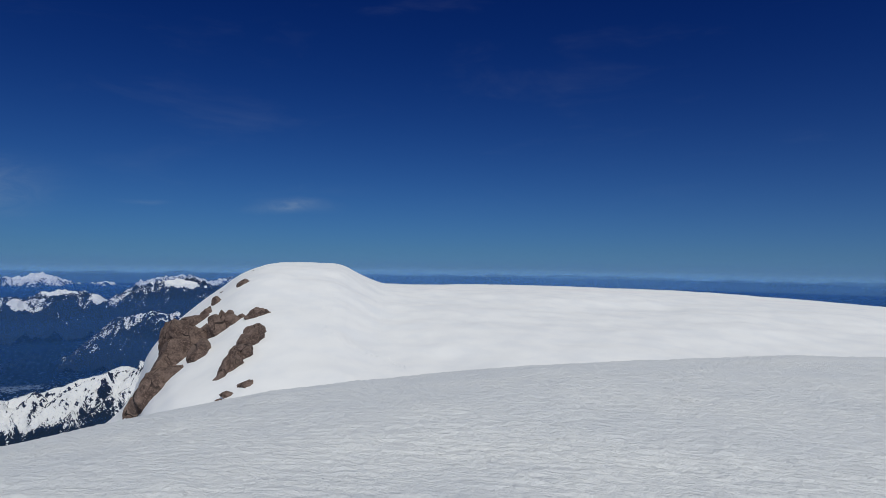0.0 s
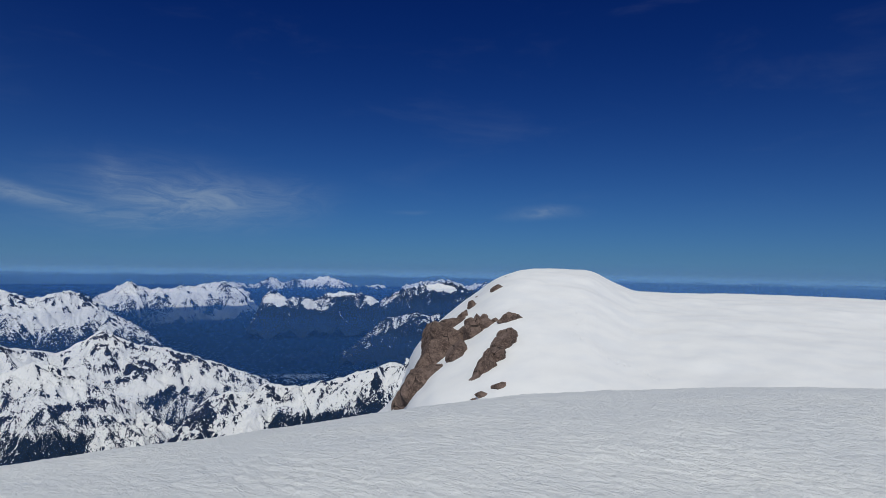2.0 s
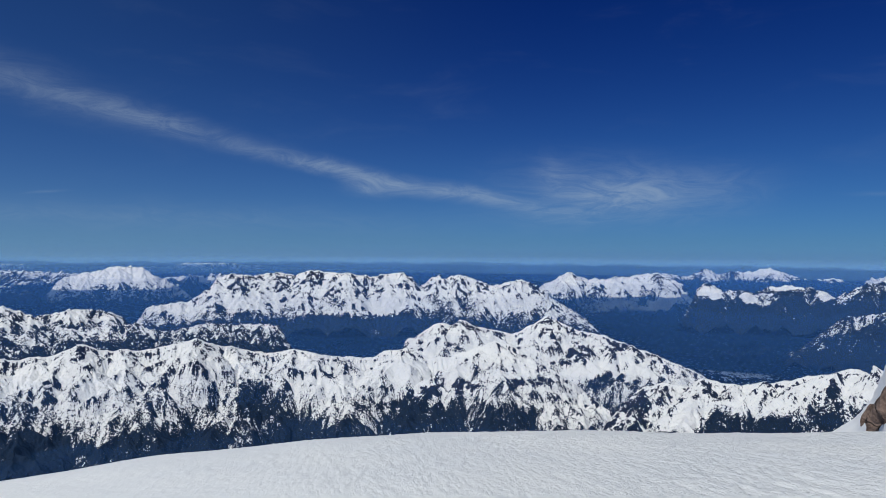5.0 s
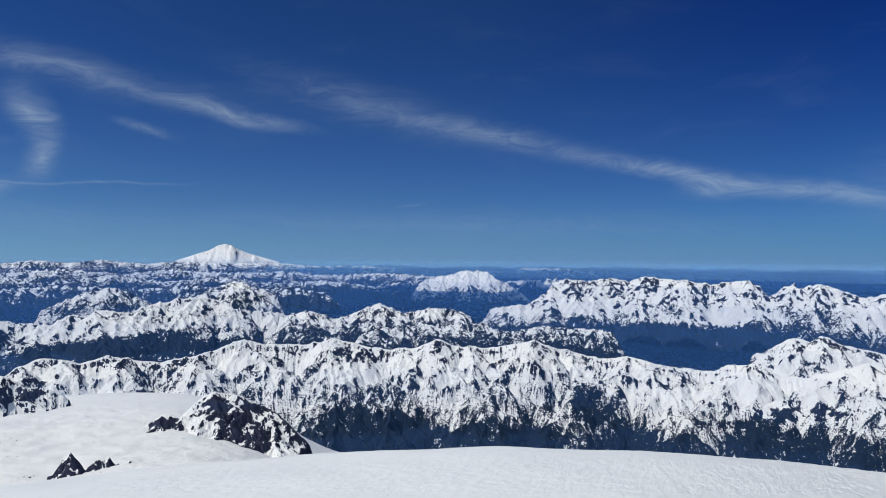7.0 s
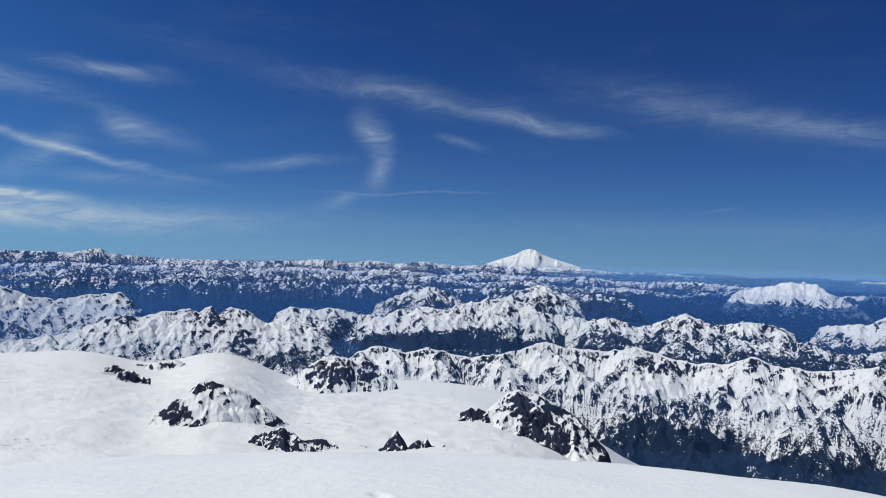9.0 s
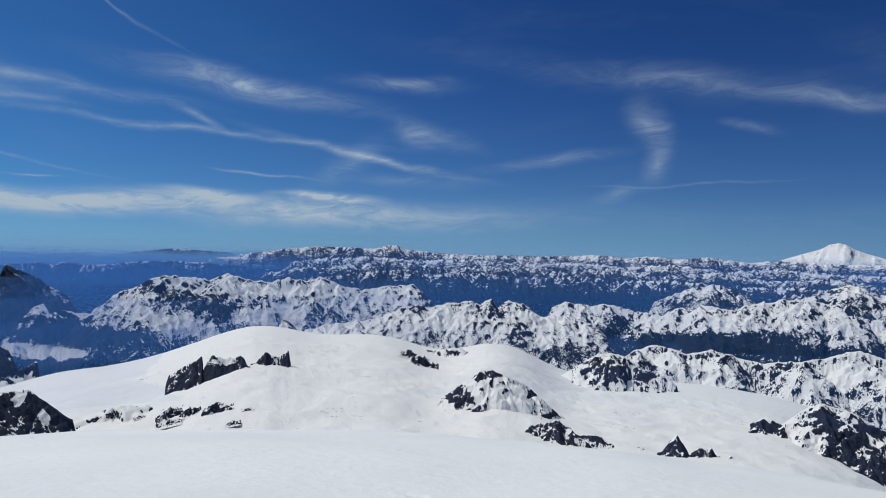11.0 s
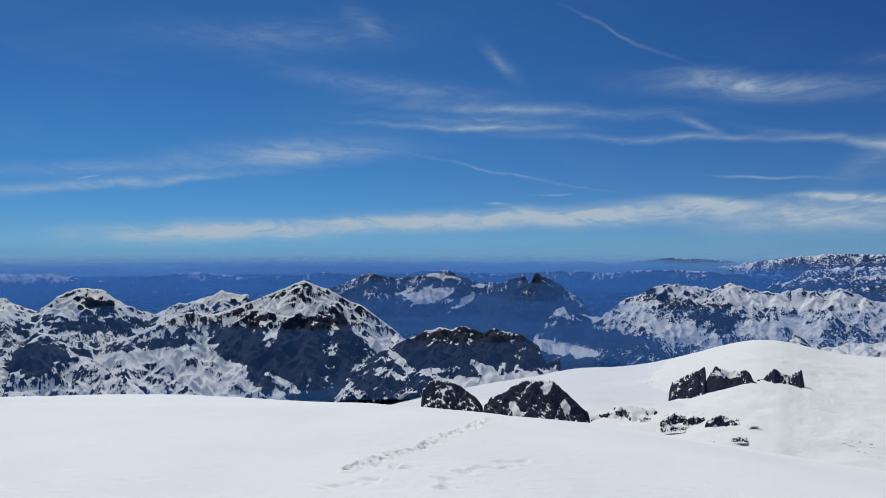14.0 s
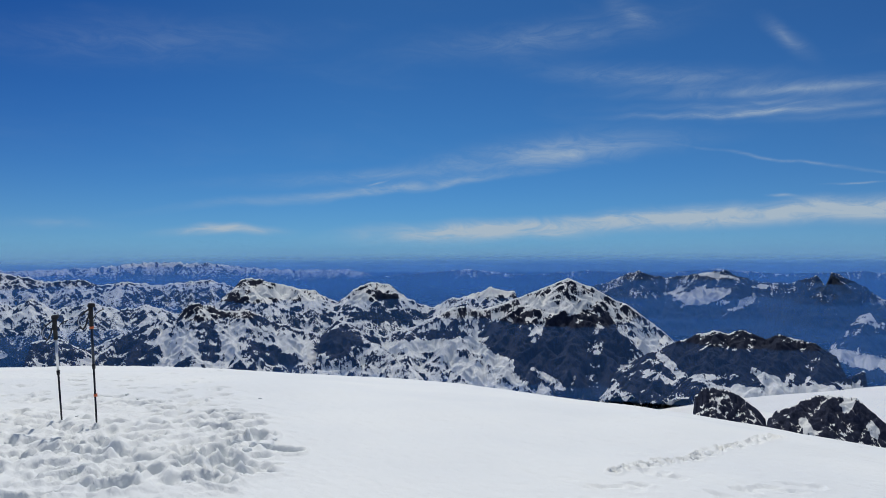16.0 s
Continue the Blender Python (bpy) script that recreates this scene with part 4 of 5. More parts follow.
massif("mountain_ridge", "rounded snowy hills dotted with forest", [(5.5, -6.22), (7.4, -5.78), (10.2, -5.7), (12, -5.44), (13.9, -5.04), (15.4, -5.02), (15.7, -4.82), (16.8, -4.79), (17.4, -3.97), (17.9, -4.08), (19.4, -3.84), (20, -3.83), (21.3, -3.86), (21.7, -4.1), (22.8, -4.2), (23.7, -4.49), (24.4, -4.94), (26.9, -4.54), (27.2, -5.01), (28.6, -4.85), (29.8, -5.65), (30.3, -5.53), (32.1, -5.34), (33.9, -4.86), (35.7, -4.98), (37.6, -4.76), (39.2, -5.43), (39.9, -6.02)], 2300, -8.7, 37, MID_LAND,
       spurs=[[(33.9, -4.91), (34.8, -6.29)], [(28.6, -4.9), (29.9, -6.5)], [(22.8, -4.24), (23.6, -6.12)], [(19.4, -3.88), (20.5, -6.32)], [(20, -3.92), (21.7, -6.1)], [(17.4, -4.06), (16.1, -6.28)], [(23.7, -4.53), (24.9, -6.39)], [(13.9, -5.09), (13, -6.82)]],
       marks=[(22.5, -7.6, 9.2, 0.64, 0, .1, .5), (26.4, -7.2, 9.2, 0.64, 5, .1, .5), (34.8, -7.2, 2.8, 0.92, 20, .1, .4), (18.3, -6.2, 2.8, 1.1, 0, -.2, -.3), (27.2, -6.3, 3.2, 0.74, 0, -.1, -.3)], gap=1.7, woody=0.45, rocky=0.15, relief=0.008, rib=0.005, rows=110)
massif("mountain_ridge", "low forested hills patched with snow", [(-4.3, -6.12), (-1.4, -4.97), (0.8, -4.85), (3, -5.41), (3.9, -4.76), (5.2, -4.44), (6.1, -4.85), (8.4, -5.78), (10.8, -5.01), (12.2, -5.29), (14.5, -6.07)], 2150, -8.6, 38, MID_LAND, gap=1.4, relief=0.006, rib=0.004, rows=90, woody=0.65, rocky=0.2)
massif("mountain_ridge", "snow-dusted wooded terrace above a dark valley", [(-15.9, -6.78), (-13.6, -6.42), (-10.8, -6.39), (-9, -6.29), (-6.3, -6.84), (-4.7, -6.61), (-4.3, -6.12), (-2.6, -6.14), (-0.1, -6.38), (2.5, -6.3), (5.2, -6.57), (7.9, -7.71)], 2000, -9.2, 68, MID_LAND, gap=1.2, relief=0.004, rib=0.003, rows=80, woody=0.81, rocky=0.2)
massif("mountain_ridge", "small forested mountain with a snowy top", [(12.1, -4.28), (13.9, -3.56), (15.7, -2.84), (16.8, -2.51), (18.7, -3.26), (20.4, -3.91), (22.4, -4.52), (23.6, -3.94), (24.5, -3.27), (25.9, -2.94), (27.4, -3.22), (28.4, -3.58), (29.5, -4.12), (31.7, -5)], 2600, -7.2, 39, MID_LAND, gap=1.5, woody=0.72, relief=0.007, rib=0.004, rows=90, rocky=0.2)
massif("mountain_range", "wide white mountain range above dark forest", [(-41.6, -6.28), (-39.7, -5.45), (-37.8, -4.42), (-36.4, -3.26), (-35, -2.66), (-33.6, -2.95), (-32.3, -3.28), (-30.9, -2.6), (-29.6, -2.38), (-28.2, -2.72), (-28.1, -2.26), (-27.1, -2.84), (-26.3, -3.52), (-25.7, -2.53), (-24.7, -2.17), (-23.5, -2.32), (-22.3, -2.53), (-20.6, -2.3), (-18.9, -2.19), (-16.9, -2), (-15.8, -2.48), (-14.4, -2.12), (-12.6, -2.52), (-11.2, -2.31), (-9.8, -2.56), (-9.1, -3.52), (-7.5, -4.49), (-5.1, -4.76), (-3.2, -5.5)], 2800, -6.4, 40, MID_LAND,
       spurs=[[(-11.2, -2.36), (-11.7, -3.95), (-12.6, -5.34)], [(-14.4, -2.17), (-15.3, -3.87)], [(-18.9, -2.24), (-19.7, -4.22), (-21, -5.52)], [(-23.5, -2.37), (-23.9, -4.08)], [(-28.1, -2.35), (-27.5, -3.97)], [(-34.5, -2.71), (-31.9, -4.21), (-31, -5.35)], [(-35, -2.71), (-37.3, -4.19)]],
       marks=[(-6.0, -4.8, 3.7, 0.64, -10, -.2, -.3), (-13.1, -4.6, 4.1, 0.83, 0, -.35, -.6), (-18.4, -5.2, 2.8, 0.64, 0, -.25, -.4), (-23.1, -5.0, 2.8, 1, 20, -.3, -.9), (-15.3, -6.6, 14, 0.55, 0, .1, .6), (-34.1, -4.4, 2.8, 1, 0, -.4, -.9), (-37.8, -5.4, 1.8, 0.55, 35, -.3, -.5), (-23.5, -4.6, 2.3, 0.92, 10, -.3, -.7), (-23.8, -2.9, 0.92, 0.37, 0, -.4, -.8), (-30.9, -2.6, 1.8, 0.37, 0, -.3, -.6), (-21.6, -6.3, 8.3, 0.64, 0, .1, .6)], gap=1.7, relief=0.007, rib=0.0045, rows=110, rocky=0.27, woody=0.48)
massif("mountain_ridge", "pointed snowy mountain beyond the white range", [(-52.1, -5.62), (-50.7, -4.95), (-48.7, -4.03), (-48, -2.85), (-46.8, -2.39), (-46, -1.93), (-44.4, -2.2), (-42.4, -2.47), (-40.6, -2.59), (-39.6, -2.27), (-38.9, -2), (-37.7, -2.68), (-36.8, -3.11), (-35.5, -3.97), (-33.7, -5.36)], 3300, -5.2, 41, MID_LAND,
       spurs=[[(-46, -1.97), (-47.3, -3.82), (-49.2, -5.22)], [(-44.4, -2.29), (-42.5, -3.9)]],
       marks=[(-42.7, -2.8, 2.8, 0.41, -5, -.4, -1), (-46.6, -4.3, 2.3, 0.6, 25, -.3, -.9), (-43.0, -4.8, 2.3, 0.64, 0, -.2, -.5), (-44.4, -6.3, 5.5, 0.64, 0, .1, .6)], gap=2, relief=0.006, rib=0.004, rows=90, woody=0.63, rocky=0.2)
massif("mountain_ridge", "dark hills with bright snow patches", [(-68.1, -2.78), (-66.1, -2.33), (-64.7, -1.77), (-63.3, -1.89), (-61.4, -2.29), (-60.5, -2.53), (-60, -2.64), (-58.7, -3.53), (-58, -3.08), (-56.4, -2.75), (-54.5, -2.8), (-53, -3.36), (-52.5, -3.13), (-51.1, -3.36), (-49.9, -2.67), (-49.2, -3.06), (-47.8, -4.29)], 3000, -6.2, 42, MID_LAND,
       marks=[(-50.1, -3.4, 1, 0.55, 0, -.4, -1.1), (-52.8, -3.7, 0.64, 0.41, 0, -.4, -1.1), (-55.2, -2.9, 1.4, 0.23, 0, -.4, -1.1), (-58.2, -3.3, 0.64, 0.37, 20, -.4, -1), (-61.5, -5.1, 2.3, 0.55, 12, -.4, -.9), (-63.7, -2.2, 1.6, 0.32, -8, -.4, -1), (-61.0, -5.2, 1.8, 0.46, 10, -.3, -.8), (-63.8, -2.3, 1.4, 0.28, -8, -.4, -1), (-53.8, -3.8, 1.4, 0.46, 0, -.3, -.6), (-55.2, -2.9, 1.4, 0.23, 0, -.3, -.9), (-61.0, -5.2, 1.8, 0.41, 10, -.3, -.8), (-58.2, -3.2, 0.92, 0.37, 10, -.3, -.8), (-63.4, -2.1, 1.8, 0.28, -10, -.3, -.8)], gap=2, relief=0.008, rib=0.005, rows=100, woody=0.97, rocky=0.18)
massif("mountain_ridge", "dark forested foothill below snow patches", [(-73, -7), (-67.4, -6.3), (-63.6, -4.8), (-61.8, -4.4), (-59.1, -5), (-56.4, -7.4), (-54, -8)], 2500, -8.4, 43, MID_LAND, gap=3, relief=0.01, woody=0.97, rocky=0.1)
massif("mountain_range", "hazy blue range with small snowy summits", [(-69, -1.9), (-67.6, -1.68), (-65.9, -2.14), (-64.6, -1.56), (-62.5, -1.71), (-60.5, -2.15), (-60.4, -2.49), (-58.2, -2.06), (-57.2, -2.33), (-56.3, -2.14), (-55.3, -1.78), (-54.8, -1.6), (-54, -1.42), (-53.8, -1.51), (-53.1, -1.76), (-51.7, -1.72), (-50.5, -2), (-49.7, -1.52), (-48.3, -2.24), (-46.3, -2.02), (-44.3, -2.37), (-41.2, -2.24)], 4000, -3.8, 44, FAR_LAND,
       marks=[(-53.5, -1.6, 1.1, 0.18, 0, -.3, -.7), (-53.8, -1.6, 1.8, 0.23, 0, -.2, -.6)], gap=2.5, relief=0.005, rib=0.003, rows=60, step=0.07, woody=0.81, rocky=0.05)
massif("mountain_ridge", "bright flat-topped snowy mountain", [(-7.9, -3.54), (-6.5, -3.08), (-5.1, -2.37), (-4.1, -1.75), (-2.7, -1.67), (-0.5, -2.06), (0.7, -2.41), (2.6, -3.13)], 3500, -4.1, 45, FAR_LAND,
       marks=[(-2.9, -2.4, 2.8, 0.46, 5, -.5, -1)], gap=1.5, woody=0.4, rocky=0.08, relief=0.005, rib=0.003, rows=60, step=0.05)
massif("mountain_range", "distant snow-dusted range along the horizon", [(-30, -2.6), (-27.8, -2), (-21.8, -1.9), (-17.5, -1.84), (-13.1, -1.6), (-8.9, -1.4), (-7.4, -1.4), (-6, -1.7), (-1.2, -1.6), (2.6, -1.6), (6, -1.3), (10.2, -1.3), (13.9, -1), (17.4, -1.1), (20.4, -0.9), (23.7, -1.1), (26.5, -0.8), (28.7, -1), (30.9, -0.8), (32.6, -1), (34.9, -0.8), (39.6, -1), (44.4, -1), (48.3, -0.9), (51.2, -0.6), (52.1, -0.2), (54, -0.6), (55.9, -0.5), (58.6, -0.5), (60.9, -0.7), (63.1, -1), (67.3, -1.7), (70, -2.5)], 4450, -2.9, 46, FAR_LAND, gap=1.2, woody=0.9, rocky=0.02, height=2.2, relief=0.003, rib=0.0025, rows=60, step=0.05, jag=0.07)
massif("volcano", "distant snow-covered volcano above the horizon", [(12.3, -1.23), (14.1, -0.71), (15.5, -0.3), (16.5, 0.07), (17, 0.39), (17.5, 0.52), (18.1, 0.38), (18.7, 0.01), (19.6, -0.27), (20.9, -0.72), (22.3, -1.21)], 4750, -1.6, 47, FAR_LAND, gap=1.5, woody=0.001, rocky=0.03, shade_weight=0.05, jag=0.02, relief=0.0015, rib=0.0012, rows=60, step=0.05)
massif("mountain", "steep peak with a snowy crest and dark streaked face", [(86.9, -12.1), (88.8, -10.68), (90.7, -9.02), (92.1, -7.82), (93.9, -6.29), (95.3, -5.19), (97.1, -4.32), (98.5, -3.6), (99.6, -3.26), (100.2, -2.88), (100.6, -2.65), (100.9, -2.87), (101.5, -3.18), (102.6, -3.57), (103.7, -4.08), (104.9, -4.49), (106.1, -4.89), (108.1, -5.46), (109.3, -5.2), (110.4, -5.36), (112.3, -6.1), (113.7, -6.82), (116.2, -7.56), (118.1, -6.58), (120, -6.16), (121.4, -7.44), (122.8, -9.48)], 1500, -13.5, 48, SUNWARD_LAND,
       spurs=[[(102.6, -3.66), (104.1, -5.41), (106.1, -7.51), (108.5, -9.7), (110.4, -11.6)], [(101.1, -3.23), (100.2, -5.07), (98.5, -5.81), (96.2, -6.79), (93.9, -8.01)], [(99.8, -5.41), (100.2, -8.02), (101.1, -11.09)], [(104.1, -5.49), (104.9, -8.23), (106.5, -11.55)], [(98.5, -5.9), (97.6, -9.03), (96.7, -12.23)], [(96.2, -6.79), (94.9, -9.59), (93.9, -11.91)], [(100.6, -2.83), (97.6, -4.91), (94.9, -6.59)], [(120, -6.21), (120.4, -8.17), (121.9, -10.43)], [(109.3, -7.11), (111.5, -8.62)], [(120, -6.21), (117.1, -8.25), (114.3, -10.18)], [(102, -5.7), (102.8, -8.79), (104.1, -11.75)]],
       marks=[(100.7, -8.7, 5.1, 2.9, 0, .7, -.3), (105.7, -8.2, 2.8, 1.3, -38, .65, -.3), (109.3, -10.3, 4.1, 0.92, -35, -.45, -.5), (106.5, -10.1, 3.2, 0.41, -42, -.6, -.6), (103.3, -7.4, 0.55, 1, -35, -.7, -.3), (102.4, -11.0, 1.8, 0.37, -30, -.6, -.3), (98.5, -8.3, 0.83, 1, -20, -.6, -.3), (102.4, -5.0, 2.8, 0.55, -20, -.35, -.5), (98.5, -4.4, 2.8, 0.55, 32, -.3, -.5), (96.7, -11.3, 2.8, 1.4, 0, .5, -.2), (112.3, -7.5, 3.2, 0.46, 5, .35, .2), (113.0, -8.5, 3.7, 0.55, 0, -.3, -.4), (120.0, -7.9, 1.8, 1.4, 0, .6, 0), (93.7, -8.9, 1.8, 0.55, -40, -.5, -.4)], gap=4, woody=0.02, rocky=0.22, contrast=0.2, relief=0.02, rib=0.012, rows=200, step=0.05, flank=0.85)
massif("mountain", "dark rocky hump above a snow basin", [(77.8, -9.6), (78.7, -10.71), (79, -9.05), (80.1, -9.79), (80.8, -8.19), (82.3, -7.47), (83.4, -7.12), (84.5, -6.93), (85.5, -7.28), (86.1, -7.05), (87.1, -6.67), (88.1, -6.93), (89.1, -6.76), (90.2, -7.11), (91.4, -7.52), (92.7, -8.02), (94.1, -8.74), (95.4, -9.56), (96.7, -10.43), (98.1, -11.84)], 1150, -12.6, 50, SUNWARD_LAND,
       spurs=[[(89.1, -6.8), (89.8, -9.2), (91, -11.9)], [(87.1, -6.71), (87.3, -9.06)], [(84.5, -6.97), (84.9, -8.9), (86.5, -11.14)], [(82.3, -7.51), (81.9, -9.5)], [(91.9, -7.71), (92.8, -9.8), (94.1, -11.65)], [(80.8, -8.19), (80.1, -9.75)]],
       marks=[(87.7, -9.1, 8.7, 2.1, 5, .6, -.2), (85.3, -10.3, 1.8, 0.55, -30, -.9, -.5), (82.3, -11.3, 6, 0.83, 5, -.9, -.6), (89.8, -10.4, 2.3, 0.37, 5, -.6, -.3), (92.7, -9.4, 1.4, 0.37, -40, -.7, -.3), (88.5, -8.0, 1.8, 0.18, -10, -.4, 0), (93.6, -11.6, 2.8, 0.92, 0, .4, 0), (86.5, -11.6, 2.8, 0.46, 0, -.8, -.5)], gap=2.5, woody=0.01, rocky=0.3, contrast=0.2, relief=0.012, rib=0.009, step=0.05)
massif("mountain_ridge", "triangular snowy ridge with dark ribs", [(118.1, -9.63), (120, -8.18), (121.4, -7.21), (122.8, -6.93), (124.6, -6.41), (126.4, -5.66), (127.7, -5.06), (129.1, -5.2), (130.1, -4.84), (131.2, -4.45), (132.1, -4.77), (132.9, -5.85), (134.1, -5.44), (136.2, -6.55), (137.3, -6.91), (139.3, -7.62), (141.1, -6.65), (142.5, -6.75), (143.9, -6.44)], 1600, -12, 56, SUNWARD_LAND,
       spurs=[[(134.1, -5.53), (135.4, -7.03), (136.6, -9.1)], [(133.7, -5.64), (132.1, -7.67), (130.8, -9.51)], [(131.2, -4.58), (129.5, -6.45), (127.8, -9.25)], [(131.2, -4.58), (131.7, -6.36), (132.5, -8.96)], [(127.7, -5.11), (127.3, -7.46), (126, -9.79)], [(124.6, -6.5), (124.2, -8.5)], [(137.3, -7), (138.5, -8.52)]],
       marks=[(132.5, -7.9, 2.8, 1.1, 25, -.4, -.3), (128.6, -7.4, 1.8, 1.4, 30, -.4, -.3), (130.4, -7.5, 1.1, 1.6, 25, .5, .1), (125.5, -8.9, 3.2, 0.74, -25, .4, .1), (135.8, -7.9, 1.4, 1.1, -30, .5, .1), (142.5, -7.8, 4.1, 0.92, 0, .3, .5), (122.8, -8.6, 2.3, 0.74, -35, -.4, -.2), (138.5, -6.8, 1.4, 0.92, -30, -.3, -.3)], gap=2.2, woody=0.05, rocky=0.33, contrast=0.25, relief=0.013, rib=0.008, step=0.05)
massif("mountain_ridge", "long snowy ridge with a steep dark end", [(103.7, -4.3), (105.7, -3.81), (107.3, -3.54), (108, -4.05), (110.4, -4.52), (112.3, -5.23), (114.2, -4.5), (115.7, -3.19), (117.1, -2.98), (118.1, -3.26), (120, -4.65), (121.8, -3.81), (123.7, -3.31), (125.5, -2.9), (127.1, -2.55), (127.9, -2.71), (128.6, -3.52), (129.9, -4.63), (131.2, -4.81), (133.3, -5.39)], 2000, -8.5, 70, SUNWARD_LAND,
       spurs=[[(127.7, -2.76), (126, -4.28), (122.8, -5.77)], [(117.1, -3.03), (118.1, -4.45), (120, -5.6)], [(115.7, -3.24), (114.2, -4.97)], [(123.7, -3.36), (121.8, -4.85)], [(127.9, -2.85), (128.6, -4.21)]],
       marks=[(124.6, -3.6, 3.2, 0.55, 8, -.5, -.8), (118.5, -4.2, 1.4, 0.74, -30, -.5, -.8), (115.7, -4.7, 1.1, 0.74, 30, .3, .4), (121.8, -5.8, 3.2, 0.64, 10, .2, .2), (128.4, -4.2, 0.92, 0.64, 0, .5, .1), (110.4, -4.0, 2.8, 0.41, 0, -.4, -.8), (115.2, -5.9, 4.1, 0.55, 0, .3, .5), (110.4, -3.5, 2.8, 0.64, 0, -.3, -.7), (106.9, -3.8, 1.8, 0.46, 0, -.3, -.7)], gap=2.2, woody=0.3, rocky=0.2, contrast=0.28, relief=0.009, rib=0.006)
massif("mountain_ridge", "dark forested ridge with a snow patch", [(75.8, -5.49), (77.7, -4.08), (79.6, -2.75), (81.1, -2.18), (81.5, -3.26), (82.1, -2.27), (82.6, -2.66), (83.8, -2.98), (85.7, -2.93), (87.3, -2.6), (88.3, -2.08), (89.7, -2.19), (91.9, -2.57), (93.2, -2.67), (94.9, -2.13), (96.3, -2.6), (98.1, -3.31), (99.9, -4.03)], 2700, -6.6, 51, MID_LAND,
       spurs=[[(94.9, -2.18), (95.4, -3.98)], [(88.3, -2.13), (87.7, -4.28)], [(89.7, -2.23), (91.9, -4.38)], [(81.1, -2.22), (82.1, -4.58)]],
       marks=[(90.2, -4.1, 2.3, 0.83, 0, -.9, -1.6), (86.9, -4.5, 1.6, 0.32, 35, -.8, -1.3), (89.3, -2.4, 1.8, 0.18, -10, -.6, -1.2), (94.5, -4.4, 1.4, 1.1, 0, -.2, -.3), (85.9, -3.3, 0.55, 0.23, 0, -.5, -1)], gap=3, relief=0.009, rib=0.006, rows=110, woody=0.97, rocky=0.12)
massif("mountain_range", "hazy blue plateau along the horizon", [(64.1, -1.2), (66.7, -1), (70.1, -0.82), (74.1, -1.31), (76.8, -1.2), (76.8, -1.76), (79.2, -1.35), (79.3, -2.09), (81.4, -2.17), (81.6, -1.6), (84, -1.51), (86.4, -1.36), (89.3, -1.6), (93, -1.69), (96.7, -1.67), (98.5, -1.94), (101.1, -1.64), (103.7, -1.35), (105.3, -1.6), (106.9, -1.76), (107.5, -1.66), (109.3, -1.26), (111.2, -1.2), (111.3, -1.15), (113.7, -1.34), (115.2, -1.32), (115.8, -1.39), (119, -1.48), (121.8, -1.55), (124.6, -1.51)], 4600, -3.2, 52, FAR_LAND, gap=4, jag=0.03, relief=0.003, rows=50, step=0.08, woody=0.97, rocky=0.02)
massif("mountain_range", "hazy wooded hills before the blue plateau", [(59.5, -3.02), (62.3, -2.48), (65, -2.13), (67.6, -1.92), (70.1, -1.81), (72.9, -1.91), (75.7, -2.18), (77.7, -1.92), (77.9, -2.59), (80, -3.4), (81.6, -2.66)], 3900, -4, 53, FAR_LAND, gap=3, jag=0.05, relief=0.004, rows=50, step=0.08, woody=0.97, rocky=0.02)
massif("mountain_range", "distant range with many small snowy summits", [(116, -2.6), (119, -2), (124.6, -1.9), (128.2, -1.55), (130.8, -1.3), (134.9, -1.2), (138.8, -1.5), (141.4, -1.6), (144.5, -1.6), (150, -1.6), (155, -3)], 4000, -3.3, 54, FAR_LAND, gap=1.2, woody=0.75, rocky=0.06, height=2.0, relief=0.004, rib=0.003, rows=70, step=0.05)
massif("mountain_range", "snow-streaked range behind a dark valley", [(125.5, -3.83), (128.2, -3.31), (130.3, -2.57), (132, -2.76), (134.1, -2.93), (136.1, -2.65), (138.1, -2.81), (140, -2.33), (141.8, -2.48), (143.5, -2.01), (145.2, -1.56), (147.1, -1.9), (149.6, -2.2)], 2700, -6.2, 55, MID_LAND,
       spurs=[[(143.5, -2.05), (142.5, -3.69)], [(140, -2.37), (140.7, -4.18)], [(134.1, -2.97), (133.3, -4.5)]],
       marks=[(143.2, -5.3, 7.4, 0.46, 5, .1, .6), (133.3, -3.8, 4.1, 0.64, 0, .1, .5), (137.3, -5.2, 2.8, 0.41, 0, -.3, -.6), (133.7, -2.7, 2.8, 0.37, 0, -.3, -.5)], gap=1.6, relief=0.008, rib=0.005, woody=0.4, rocky=0.25)
massif("mountain_ridge", "snowy foothills before a steep valley", [(131.2, -5.48), (132.9, -5.19), (134.9, -4.44), (136.9, -4.79), (138.8, -4.06), (141.1, -4.58), (142.5, -3.69), (143.9, -4.23), (145.9, -3.13), (147.8, -3.81)], 2150, -7.8, 71, MID_LAND, gap=1.6, relief=0.008, rib=0.005, rows=100, woody=0.4, rocky=0.2)
massif("mountain_range", "hazy dark plateau far beyond the knoll", [(-140, -2.2), (-125, -1.7), (-112, -1.5), (-104, -1.45), (-95, -1.4), (-88, -1.35), (-80, -1.5), (-75, -1.8), (-70, -2.2)], 4600, -3.4, 58, FAR_LAND, gap=4, jag=0.05, relief=0.003, rows=50, step=0.1, woody=0.97, rocky=0.02)
massif("volcano", "tiny far snow-capped peak on the horizon", [(-113, -1.9), (-112, -1.65), (-111.3, -1.4), (-110.6, -1.36), (-110, -1.6), (-109, -1.9)], 4800, -2.2, 59, FAR_LAND, gap=1, jag=0.03, relief=0.001, rib=0.001, rows=40, step=0.04, woody=0.01, rocky=0.15)
